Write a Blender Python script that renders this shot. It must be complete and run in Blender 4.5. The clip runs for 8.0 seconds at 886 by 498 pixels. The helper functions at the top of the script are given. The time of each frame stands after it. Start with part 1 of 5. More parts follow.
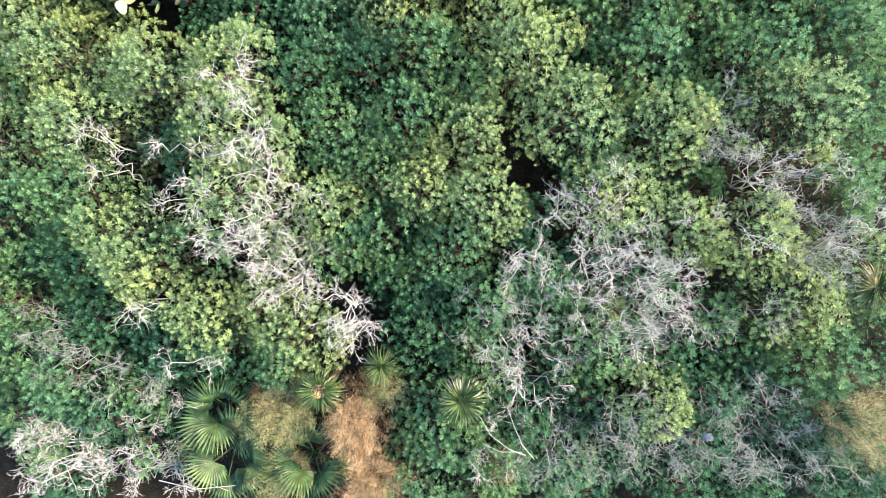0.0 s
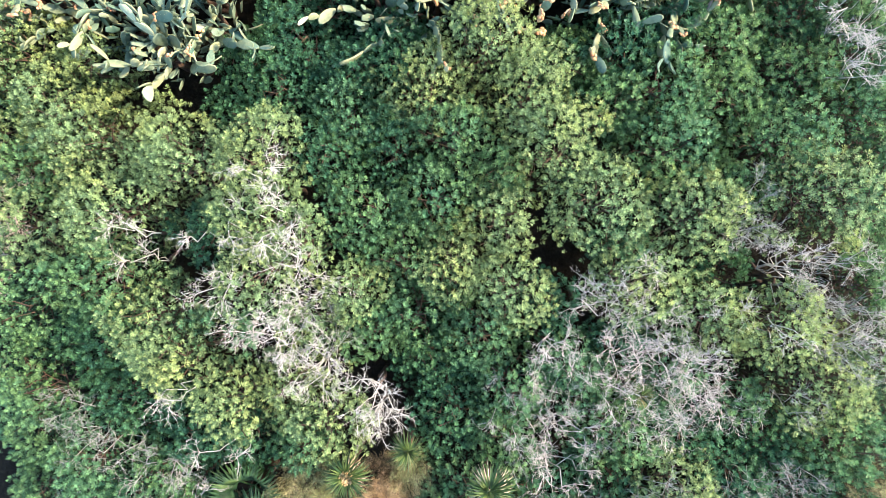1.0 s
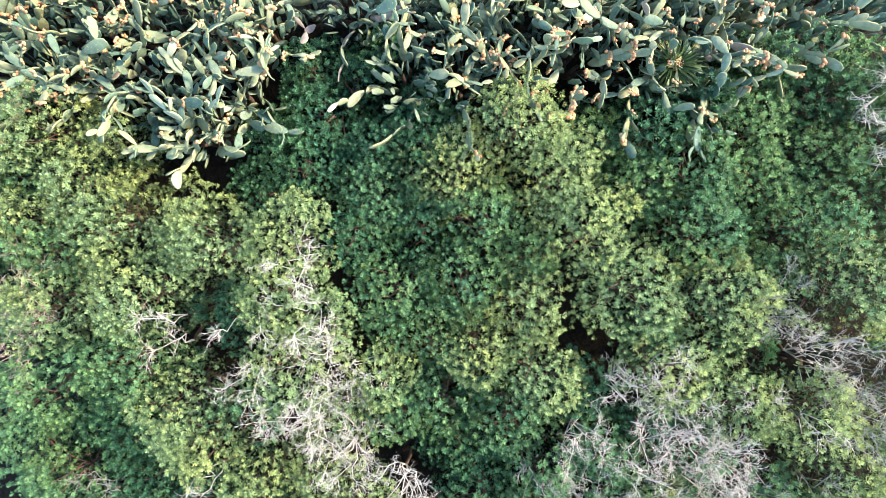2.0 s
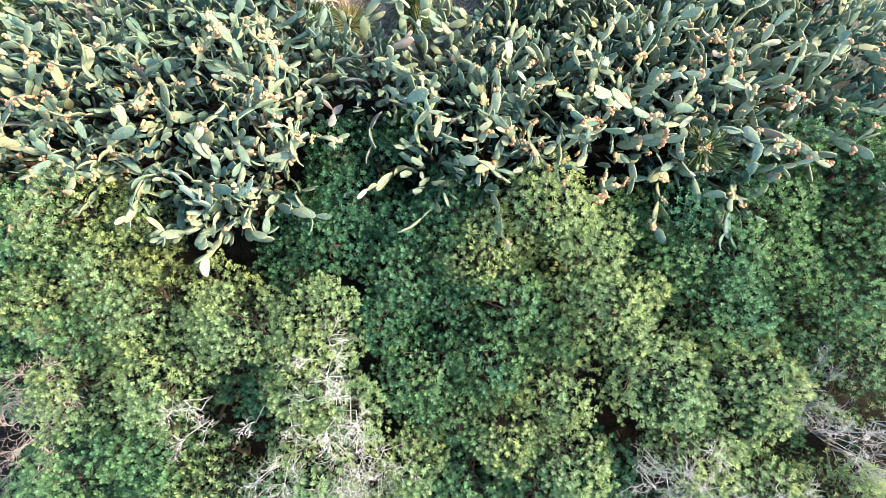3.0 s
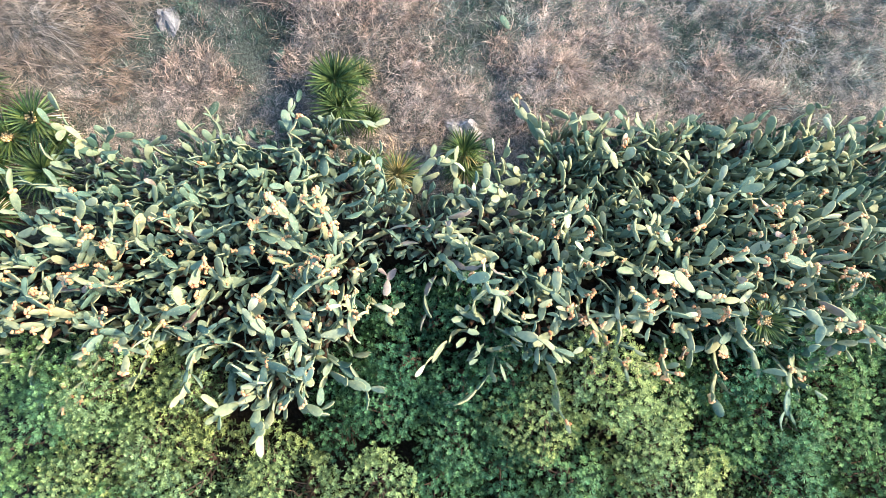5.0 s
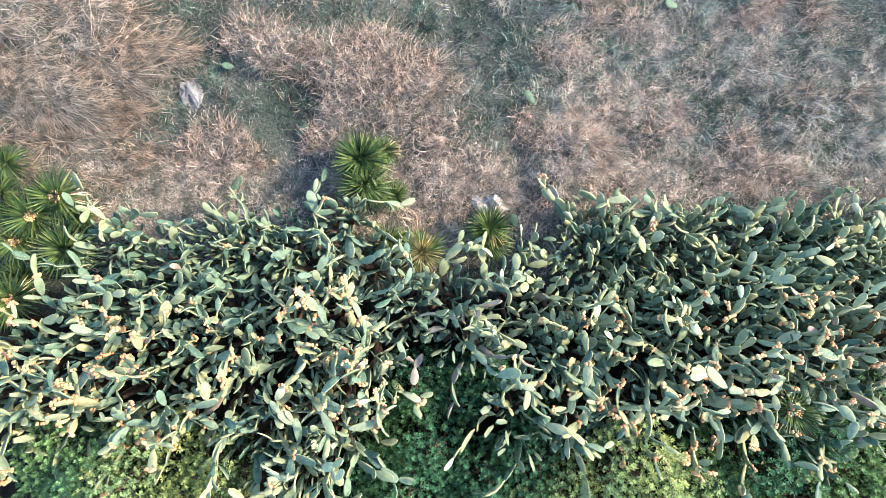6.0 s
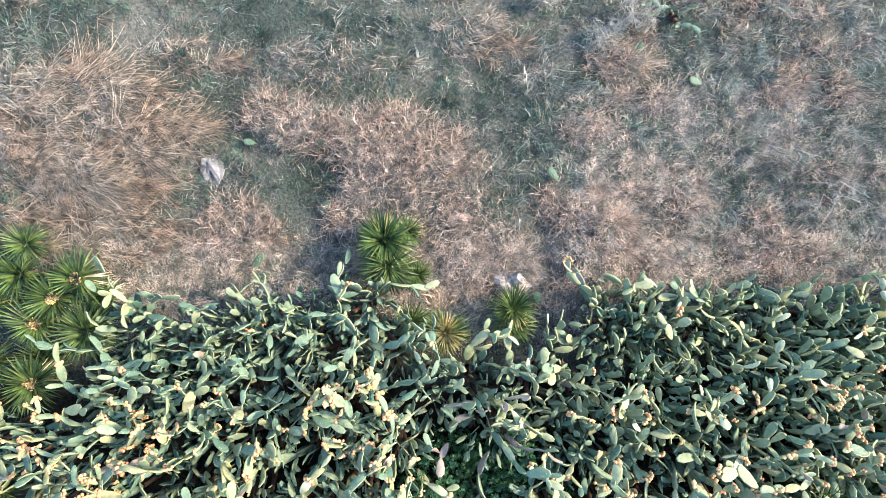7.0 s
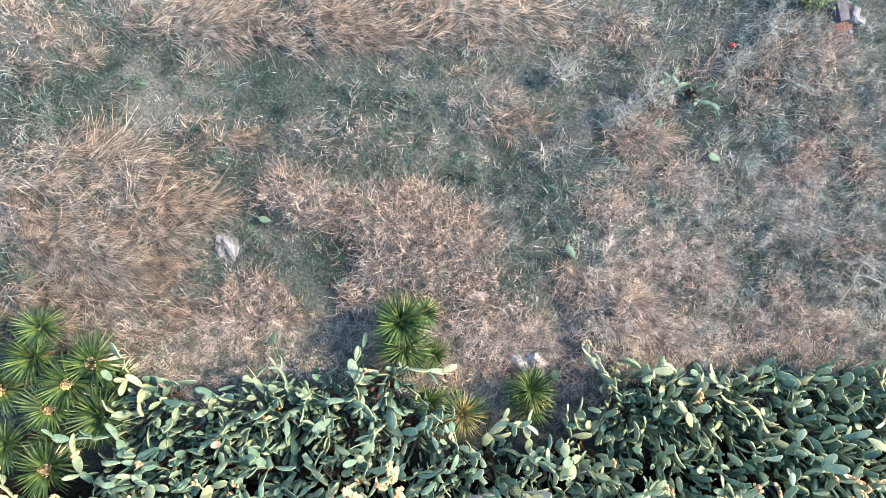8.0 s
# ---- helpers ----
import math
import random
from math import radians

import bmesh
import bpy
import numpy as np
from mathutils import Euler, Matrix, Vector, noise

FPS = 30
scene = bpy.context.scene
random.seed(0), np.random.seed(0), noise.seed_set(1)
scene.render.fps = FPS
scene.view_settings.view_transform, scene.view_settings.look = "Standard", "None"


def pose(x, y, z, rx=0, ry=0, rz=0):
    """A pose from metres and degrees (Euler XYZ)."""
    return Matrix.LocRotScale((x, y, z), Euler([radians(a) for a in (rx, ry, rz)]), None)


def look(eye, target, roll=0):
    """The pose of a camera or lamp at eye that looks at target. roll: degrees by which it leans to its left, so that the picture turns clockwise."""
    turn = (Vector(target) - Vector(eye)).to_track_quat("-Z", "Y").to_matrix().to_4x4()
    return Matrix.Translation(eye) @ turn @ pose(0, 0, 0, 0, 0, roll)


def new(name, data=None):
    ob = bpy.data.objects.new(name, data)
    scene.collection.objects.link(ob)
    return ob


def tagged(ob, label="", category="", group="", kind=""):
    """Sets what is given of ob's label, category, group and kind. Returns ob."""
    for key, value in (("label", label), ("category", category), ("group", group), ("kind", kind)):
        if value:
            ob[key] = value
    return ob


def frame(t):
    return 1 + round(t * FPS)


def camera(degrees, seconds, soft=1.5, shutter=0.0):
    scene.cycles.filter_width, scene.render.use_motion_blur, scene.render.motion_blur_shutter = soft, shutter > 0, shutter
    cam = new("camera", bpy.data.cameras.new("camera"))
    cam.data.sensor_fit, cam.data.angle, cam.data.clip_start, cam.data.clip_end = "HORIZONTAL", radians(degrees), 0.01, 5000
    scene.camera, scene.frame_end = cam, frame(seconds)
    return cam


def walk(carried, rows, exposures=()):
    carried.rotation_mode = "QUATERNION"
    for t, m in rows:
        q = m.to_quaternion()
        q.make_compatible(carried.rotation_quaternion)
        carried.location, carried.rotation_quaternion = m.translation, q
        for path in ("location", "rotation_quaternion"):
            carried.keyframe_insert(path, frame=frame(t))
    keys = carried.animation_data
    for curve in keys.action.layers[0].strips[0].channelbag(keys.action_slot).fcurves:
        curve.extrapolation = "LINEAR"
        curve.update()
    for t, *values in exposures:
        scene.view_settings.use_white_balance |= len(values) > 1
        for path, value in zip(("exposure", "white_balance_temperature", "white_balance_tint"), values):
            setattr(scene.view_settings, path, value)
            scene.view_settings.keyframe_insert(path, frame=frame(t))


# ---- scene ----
cam = camera(72.0, 8.0, 0.8)
PATH = [
    (0.0, pose(-0.053, 0.041, 8.831, 0.151, 0.861, -1.188)),
    (0.5, pose(-0.200, 0.586, 8.829, -0.028, 0.855, -1.137)),
    (1.0, pose(-0.376, 1.120, 8.823, -0.114, 0.741, -1.076)),
    (1.5, pose(-0.565, 1.645, 8.813, -0.148, 0.572, -1.011)),
    (2.0, pose(-0.757, 2.164, 8.799, -0.156, 0.386, -0.943)),
    (2.5, pose(-0.947, 2.679, 8.783, -0.152, 0.208, -0.873)),
    (3.0, pose(-1.132, 3.192, 8.764, -0.142, 0.052, -0.801)),
    (3.5, pose(-1.311, 3.702, 8.743, -0.123, -0.076, -0.723)),
    (4.0, pose(-1.487, 4.212, 8.721, -0.089, -0.177, -0.640)),
    (4.5, pose(-1.660, 4.721, 8.697, -0.035, -0.255, -0.549)),
    (5.0, pose(-1.833, 5.231, 8.672, 0.045, -0.317, -0.452)),
    (5.5, pose(-2.006, 5.744, 8.646, 0.151, -0.372, -0.350)),
    (6.0, pose(-2.179, 6.260, 8.619, 0.273, -0.424, -0.249)),
    (6.5, pose(-2.348, 6.781, 8.592, 0.394, -0.475, -0.156)),
    (7.0, pose(-2.505, 7.311, 8.564, 0.481, -0.521, -0.083)),
    (7.5, pose(-2.640, 7.852, 8.536, 0.486, -0.549, -0.047)),
    (8.0, pose(-2.735, 8.408, 8.509, 0.340, -0.536, -0.067)),
]
walk(cam, PATH)

# ---- world, sun and exposure ----
SUN = Vector((0.76, 0.14, 0.57)).normalized()
world = bpy.data.worlds.new("sky")
world.use_nodes = True
scene.world = world
sky = world.node_tree.nodes.new("ShaderNodeTexSky")
sky.sky_type, sky.sun_disc = "NISHITA", False
sky.sun_elevation, sky.sun_rotation = math.asin(SUN.z), math.atan2(SUN.x, SUN.y)
backdrop_node = world.node_tree.nodes["Background"]
world.node_tree.links.new(sky.outputs[0], backdrop_node.inputs[0])
backdrop_node.inputs[1].default_value = 0.15
sun = new("sun", bpy.data.lights.new("sun", "SUN"))
sun.data.energy, sun.data.angle, sun.data.color = 2.75, radians(7), (1.0, 0.75, 0.52)
sun.matrix_world = look(20 * SUN, (0, 0, 0))
scene.view_settings.exposure = 2.25

# ---- materials ----
def ramp_node(nt, stops):
    r = nt.nodes.new("ShaderNodeValToRGB")
    els = r.color_ramp.elements
    while len(els) < len(stops):
        els.new(0.5)
    for e, (p, c) in zip(els, stops):
        e.position, e.color = p, (*c, 1)
    return r


def mixed(nt, kind, fac, a, b):
    m = nt.nodes.new("ShaderNodeMix")
    m.data_type, m.blend_type = "RGBA", kind
    for sock, v in ((m.inputs[0], fac), (m.inputs[6], a), (m.inputs[7], b)):
        if isinstance(v, bpy.types.NodeSocket):
            nt.links.new(v, sock)
        elif isinstance(v, tuple):
            sock.default_value = (*v, 1)
        else:
            sock.default_value = v
    return m.outputs[2]


def noise_node(nt, scale, detail=3.0, rough=0.6, coord="Object"):
    tc = nt.nodes.new("ShaderNodeTexCoord")
    n = nt.nodes.new("ShaderNodeTexNoise")
    n.inputs["Scale"].default_value, n.inputs["Detail"].default_value, n.inputs["Roughness"].default_value = scale, detail, rough
    nt.links.new(tc.outputs[coord], n.inputs["Vector"])
    return n.outputs[0]


def geo_noise(nt, scale, detail=2.0):
    """Noise in the world's metres, which runs on from thing to thing."""
    g = nt.nodes.new("ShaderNodeNewGeometry")
    n = nt.nodes.new("ShaderNodeTexNoise")
    n.inputs["Scale"].default_value, n.inputs["Detail"].default_value = scale, detail
    nt.links.new(g.outputs["Position"], n.inputs["Vector"])
    return n.outputs[0]


def surface(name, rough=0.7, spec=0.4):
    m = bpy.data.materials.new(name)
    m.use_nodes = True
    nt = m.node_tree
    b = nt.nodes["Principled BSDF"]
    b.inputs["Roughness"].default_value = rough
    b.inputs["Specular IOR Level"].default_value = spec
    return m, nt, b


def bump_in(nt, b, height, strength, distance):
    n = nt.nodes.new("ShaderNodeBump")
    n.inputs["Strength"].default_value, n.inputs["Distance"].default_value = strength, distance
    nt.links.new(height, n.inputs["Height"])
    nt.links.new(n.outputs[0], b.inputs["Normal"])


def see_through(nt, b, colour, amount):
    """Thin leaves let part of the light through."""
    t = nt.nodes.new("ShaderNodeBsdfTranslucent")
    nt.links.new(colour, t.inputs[0])
    mx = nt.nodes.new("ShaderNodeMixShader")
    mx.inputs[0].default_value = amount
    nt.links.new(b.outputs[0], mx.inputs[1])
    nt.links.new(t.outputs[0], mx.inputs[2])
    nt.links.new(mx.outputs[0], nt.nodes["Material Output"].inputs[0])


def island(nt):
    return nt.nodes.new("ShaderNodeNewGeometry").outputs["Random Per Island"]


def leafy(name, stops, other, through_amount=0.25, rough=0.45, patch=1.1, clump=9.0):
    """Leaves: each one its own shade, with patches of another hue."""
    m, nt, b = surface(name, rough, 0.25)
    r = ramp_node(nt, stops)
    nt.links.new(island(nt), r.inputs[0])
    patches = ramp_node(nt, [(0.42, (0, 0, 0)), (0.62, (1, 1, 1))])
    nt.links.new(geo_noise(nt, patch), patches.inputs[0])
    col = mixed(nt, "MIX", patches.outputs[0], r.outputs[0], mixed(nt, "MULTIPLY", 1.0, r.outputs[0], other))
    # neighbouring leaves are alike: shoot by shoot, tuft by tuft
    tuft = ramp_node(nt, [(0.36, (0.52, 0.57, 0.6)), (0.64, (1.38, 1.34, 1.28))])
    nt.links.new(geo_noise(nt, clump, 1.0), tuft.inputs[0])
    col = mixed(nt, "MULTIPLY", 1.0, col, tuft.outputs[0])
    nt.links.new(col, b.inputs["Base Color"])
    see_through(nt, b, col, through_amount)
    return m


# three leaf ages, darkened inwards as shade: mature, young at shoots' ends, old inside
def shaded_leaf_ages(name, r, g, bl):
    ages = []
    # old also loses red, for the bluish shade inside a crown
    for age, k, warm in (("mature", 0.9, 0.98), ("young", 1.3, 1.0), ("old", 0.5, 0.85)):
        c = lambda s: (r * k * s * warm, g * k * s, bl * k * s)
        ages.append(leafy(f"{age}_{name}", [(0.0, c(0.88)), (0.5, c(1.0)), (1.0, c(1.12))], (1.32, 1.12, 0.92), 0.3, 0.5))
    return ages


# olive is also lightened for sunlit crests, deep darkened for shaded valleys
LEAF = shaded_leaf_ages("shrub_leaf", 0.102, 0.222, 0.112)
LEAF_OLIVE = shaded_leaf_ages("olive_leaf", 0.196, 0.298, 0.14)
LEAF_DEEP_SHADED = shaded_leaf_ages("deep_shaded_leaf", 0.055, 0.154, 0.085)
PALM = leafy("palm_leaf", [(0.0, (0.016, 0.046, 0.018)), (0.6, (0.036, 0.077, 0.028)), (1.0, (0.088, 0.134, 0.046))], (1.05, 1.03, 0.9), 0.15, 0.4)
FEATHER = leafy("feathery_leaf", [(0.0, (0.36, 0.325, 0.16)), (0.6, (0.53, 0.475, 0.25)), (1.0, (0.66, 0.59, 0.35))], (0.8, 0.97, 0.85), 0.3, 0.7)
FEATHER_DRY = leafy("dry_feathery_leaf", [(0.0, (0.54, 0.35, 0.18)), (0.6, (0.7, 0.49, 0.28)), (1.0, (0.78, 0.61, 0.4))], (0.85, 0.9, 0.85), 0.3, 0.7, 2.5)
FAN = leafy("fan_palm_leaf", [(0.0, (0.022, 0.06, 0.027)), (0.6, (0.044, 0.1, 0.04)), (1.0, (0.09, 0.15, 0.058))], (1.1, 1.05, 0.9), 0.12, 0.4)
STRAW_PINK = leafy("pinkish_straw", [(0.0, (0.072, 0.066, 0.06)), (0.4, (0.21, 0.18, 0.157)), (0.8, (0.385, 0.333, 0.29)), (1.0, (0.52, 0.47, 0.415))], (0.97, 0.9, 0.86), 0.12, 0.75, 1.3, clump=9.0)
STRAW = leafy("straw", [(0.0, (0.068, 0.062, 0.053)), (0.4, (0.19, 0.168, 0.138)), (0.8, (0.365, 0.322, 0.262)), (1.0, (0.54, 0.485, 0.405))], (0.95, 0.85, 0.8), 0.12, 0.75, 1.0, clump=8.0)
STRAW_GREY = leafy("grey_straw", [(0.0, (0.075, 0.085, 0.08)), (0.45, (0.17, 0.18, 0.168)), (0.85, (0.31, 0.318, 0.293)), (1.0, (0.48, 0.49, 0.45))], (0.75, 0.95, 0.95), 0.12, 0.8, 2.2, clump=5.0)
STRAW_MIX = leafy("mixed_straw", [(0.0, (0.083, 0.091, 0.091)), (0.4, (0.177, 0.176, 0.169)), (0.8, (0.320, 0.303, 0.288)), (1.0, (0.485, 0.468, 0.447))], (0.85, 0.95, 0.95), 0.12, 0.8, 1.5, clump=5.0)
STRAW_PALE = leafy("pale_straw", [(0.0, (0.2, 0.186, 0.172)), (0.4, (0.39, 0.352, 0.318)), (1.0, (0.62, 0.565, 0.515))], (0.9, 0.85, 0.83), 0.12, 0.8, 1.5, clump=5.0)
GRASS = leafy("green_grass", [(0.0, (0.025, 0.06, 0.05)), (0.6, (0.058, 0.11, 0.088)), (1.0, (0.15, 0.205, 0.158))], (0.85, 0.95, 1.0), 0.15, 0.6, clump=5.0)


def barky(name, a, b_, rough=0.85, scale=18.0):
    m, nt, b = surface(name, rough, 0.2)
    n = noise_node(nt, scale, 4.0)
    r = ramp_node(nt, [(0.3, a), (0.7, b_)])
    nt.links.new(n, r.inputs[0])
    nt.links.new(mixed(nt, "MULTIPLY", 0.5, r.outputs[0], shade_by(nt)), b.inputs["Base Color"])
    bump_in(nt, b, n, 0.5, 0.01)
    return m


def shade_by(nt):
    r = ramp_node(nt, [(0.0, (0.45, 0.42, 0.4)), (1.0, (1.0, 1.0, 1.0))])
    nt.links.new(island(nt), r.inputs[0])
    return r.outputs[0]


BARK = barky("bark", (0.06, 0.042, 0.033), (0.15, 0.105, 0.08))
TWIG = barky("bleached_twig", (0.44, 0.44, 0.415), (0.68, 0.675, 0.635))
TWIG_GREY = barky("grey_twig", (0.22, 0.24, 0.225), (0.44, 0.465, 0.44))
TWIG_PINK = barky("dry_twig", (0.46, 0.38, 0.33), (0.66, 0.57, 0.5))


def pad_surface(name, stops, wear):
    m, nt, b = surface(name, 0.6, 0.2)
    info = nt.nodes.new("ShaderNodeObjectInfo")
    r = ramp_node(nt, stops)
    nt.links.new(info.outputs["Random"], r.inputs[0])
    cloud = noise_node(nt, 3.0, 4.0)
    cr = ramp_node(nt, [(0.35, (0.75, 0.8, 0.8)), (0.65, (1.15, 1.12, 1.0))])
    nt.links.new(cloud, cr.inputs[0])
    col = mixed(nt, "MULTIPLY", 1.0, r.outputs[0], cr.outputs[0])
    # spine cushions: small pale dots in rows
    tc = nt.nodes.new("ShaderNodeTexCoord")
    vo = nt.nodes.new("ShaderNodeTexVoronoi")
    vo.inputs["Scale"].default_value = 9.0
    nt.links.new(tc.outputs["Object"], vo.inputs["Vector"])
    dots = ramp_node(nt, [(0.10, (1, 1, 1)), (0.17, (0, 0, 0))])
    nt.links.new(vo.outputs["Distance"], dots.inputs[0])
    col = mixed(nt, "MIX", dots.outputs[0], col, (0.36, 0.34, 0.2))
    # corky scars
    sc = ramp_node(nt, [(0.66, (0, 0, 0)), (0.72, (1, 1, 1))])
    nt.links.new(noise_node(nt, 2.3, 5.0, 0.7), sc.inputs[0])
    col = mixed(nt, "MIX", sc.outputs[0], col, wear)
    nt.links.new(col, b.inputs["Base Color"])
    bump_in(nt, b, vo.outputs["Distance"], 0.25, 0.01)
    return m


PAD = pad_surface("cactus_pad", [(0.0, (0.064, 0.129, 0.106)), (0.35, (0.101, 0.172, 0.135)), (0.7, (0.136, 0.205, 0.155)), (0.92, (0.172, 0.23, 0.163)), (1.0, (0.225, 0.267, 0.183))], (0.3, 0.26, 0.18))
# paler, warmer copy of the pad, with sunlight put into its colour
PAD_SUNLIT = pad_surface("sunlit_tone_pad", [(0.0, (0.152, 0.215, 0.143)), (0.5, (0.222, 0.268, 0.17)), (1.0, (0.295, 0.32, 0.195))], (0.34, 0.28, 0.18))
PAD_PALE = pad_surface("pale_cactus_pad", [(0.0, (0.27, 0.34, 0.24)), (0.5, (0.36, 0.42, 0.3)), (1.0, (0.45, 0.49, 0.36))], (0.36, 0.3, 0.2))
PAD_RIM = pad_surface("pad_rim", [(0.0, (0.17, 0.235, 0.16)), (0.6, (0.245, 0.272, 0.165)), (1.0, (0.335, 0.335, 0.19))], (0.34, 0.28, 0.18))
PAD_FALLEN = pad_surface("fallen_pad", [(0.0, (0.055, 0.11, 0.085)), (1.0, (0.10, 0.17, 0.125))], (0.3, 0.26, 0.18))
PAD_DEAD = pad_surface("withered_pad", [(0.0, (0.20, 0.17, 0.165)), (1.0, (0.36, 0.31, 0.28))], (0.2, 0.16, 0.13))


def berry(name, a, b_, c):
    m, nt, b = surface(name, 0.4, 0.4)
    info = nt.nodes.new("ShaderNodeObjectInfo")
    r = ramp_node(nt, [(0.0, a), (0.5, b_), (1.0, c)])
    nt.links.new(info.outputs["Random"], r.inputs[0])
    n = noise_node(nt, 30.0, 2.0)
    cr = ramp_node(nt, [(0.3, (0.8, 0.8, 0.75)), (0.7, (1.1, 1.1, 1.1))])
    nt.links.new(n, cr.inputs[0])
    nt.links.new(mixed(nt, "MULTIPLY", 1.0, r.outputs[0], cr.outputs[0]), b.inputs["Base Color"])
    return m


FRUIT = berry("prickly_fruit", (0.45, 0.19, 0.1), (0.55, 0.32, 0.165), (0.6, 0.44, 0.23))
BLOOM = leafy("palm_bloom", [(0.0, (0.36, 0.26, 0.13)), (0.6, (0.5, 0.4, 0.22)), (1.0, (0.6, 0.52, 0.32))], (1.0, 0.95, 0.9), 0.1, 0.6)


def ground_surface():
    m, nt, b = surface("soil_and_litter", 0.95, 0.1)
    coarse, fine = geo_noise(nt, 0.9, 4.0), geo_noise(nt, 26.0, 6.0)
    r = ramp_node(nt, [(0.3, (0.028, 0.044, 0.04)), (0.5, (0.06, 0.077, 0.071)), (0.7, (0.13, 0.138, 0.128))])
    nt.links.new(coarse, r.inputs[0])
    # thicket shade painted on soil south of the open strip, with a ragged border
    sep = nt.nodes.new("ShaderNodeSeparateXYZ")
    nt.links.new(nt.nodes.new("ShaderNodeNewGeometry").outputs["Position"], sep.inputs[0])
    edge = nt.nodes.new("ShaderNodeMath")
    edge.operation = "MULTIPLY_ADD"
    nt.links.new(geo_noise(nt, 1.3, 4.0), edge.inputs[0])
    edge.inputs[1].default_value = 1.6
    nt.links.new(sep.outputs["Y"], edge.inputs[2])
    thicket_shade = nt.nodes.new("ShaderNodeMapRange")
    thicket_shade.inputs[1].default_value, thicket_shade.inputs[2].default_value = 6.6, 6.1
    nt.links.new(edge.outputs[0], thicket_shade.inputs[0])
    # near-black tones that stand for the shade under the shrubs
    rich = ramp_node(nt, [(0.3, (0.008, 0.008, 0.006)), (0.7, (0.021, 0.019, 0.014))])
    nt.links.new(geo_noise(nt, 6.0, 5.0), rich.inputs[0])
    earth = mixed(nt, "MIX", thicket_shade.outputs[0], r.outputs[0], rich.outputs[0])
    f = ramp_node(nt, [(0.3, (0.5, 0.5, 0.5)), (0.7, (1.3, 1.25, 1.2))])
    nt.links.new(fine, f.inputs[0])
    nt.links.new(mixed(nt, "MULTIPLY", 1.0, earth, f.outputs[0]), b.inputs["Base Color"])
    bump_in(nt, b, fine, 0.9, 0.03)
    return m


def stony(name, a, b_, scale=9.0):
    m, nt, b = surface(name, 0.9, 0.2)
    n = noise_node(nt, scale, 6.0, 0.65)
    r = ramp_node(nt, [(0.32, a), (0.66, b_)])
    nt.links.new(n, r.inputs[0])
    nt.links.new(r.outputs[0], b.inputs["Base Color"])
    bump_in(nt, b, n, 0.7, 0.03)
    return m


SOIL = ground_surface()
ROCK_PALE = stony("pale_rock", (0.17, 0.17, 0.165), (0.46, 0.45, 0.43), 14.0)
ROCK_GREY = stony("grey_rock", (0.1, 0.11, 0.12), (0.22, 0.235, 0.25))
ROCK_PINK = stony("pinkish_rock", (0.24, 0.195, 0.175), (0.42, 0.35, 0.32))
CLAY = stony("red_clay", (0.08, 0.044, 0.043), (0.155, 0.08, 0.075), 6.0)
SLATE = stony("dark_slab", (0.05, 0.055, 0.065), (0.12, 0.12, 0.135), 12.0)
BLUE_GREY = stony("faded_plastic", (0.05, 0.07, 0.095), (0.13, 0.16, 0.2), 4.0)
RED = stony("red_plastic", (0.32, 0.015, 0.02), (0.55, 0.03, 0.035), 9.0)

# ---- mesh helpers ----
def mesh_np(name, verts, faces, material, smooth=False, which=None):
    """A mesh from arrays of places and of faces with the same number of corners."""
    me = bpy.data.meshes.new(name)
    n, k = faces.shape
    me.vertices.add(len(verts))
    me.vertices.foreach_set("co", np.ascontiguousarray(verts, np.float32).ravel())
    me.loops.add(n * k)
    me.loops.foreach_set("vertex_index", np.ascontiguousarray(faces, np.int32).ravel())
    me.polygons.add(n)
    me.polygons.foreach_set("loop_start", np.arange(0, n * k, k, dtype=np.int32))
    me.update(calc_edges=True)
    for m in material if which is not None else [material]:
        me.materials.append(m)
    if which is not None:
        me.polygons.foreach_set("material_index", np.ascontiguousarray(which, np.int32))
    if smooth:
        me.shade_smooth()
    return me


def part(name, me, parent, label=""):
    ob = new(name, me)
    ob.parent = parent
    return tagged(ob, label)


def thing(name, at, label, category, group="", kind=""):
    ob = new(name)
    ob.location = at
    ob.empty_display_size = 0.1
    return tagged(ob, label, category, group, kind)


def unit(v):
    return v / np.maximum(np.linalg.norm(v, axis=-1, keepdims=True), 1e-9)


def scatter(tv, tf, place, axis, size, spin):
    """Copies of a template, whose z axis is laid along axis, joined in two arrays."""
    axis = unit(axis)
    helper = np.where(np.abs(axis[:, 2:3]) < 0.9, np.array([[0.0, 0, 1]]), np.array([[1.0, 0, 0]]))
    u = unit(np.cross(helper, axis))
    v = np.cross(axis, u)
    c, s = np.cos(spin)[:, None], np.sin(spin)[:, None]
    u, v = c * u + s * v, c * v - s * u
    basis = np.stack([u, v, axis], 2) * size[:, None, None]
    out = np.einsum("nij,mj->nmi", basis, tv) + place[:, None, :]
    faces = tf[None] + (np.arange(len(place)) * len(tv))[:, None, None]
    return out.reshape(-1, 3), faces.reshape(-1, tf.shape[1])


def joined(pieces):
    vs, fs, at = [], [], 0
    for v, f in pieces:
        vs.append(v)
        fs.append(f + at)
        at += len(v)
    return np.concatenate(vs), np.concatenate(fs)


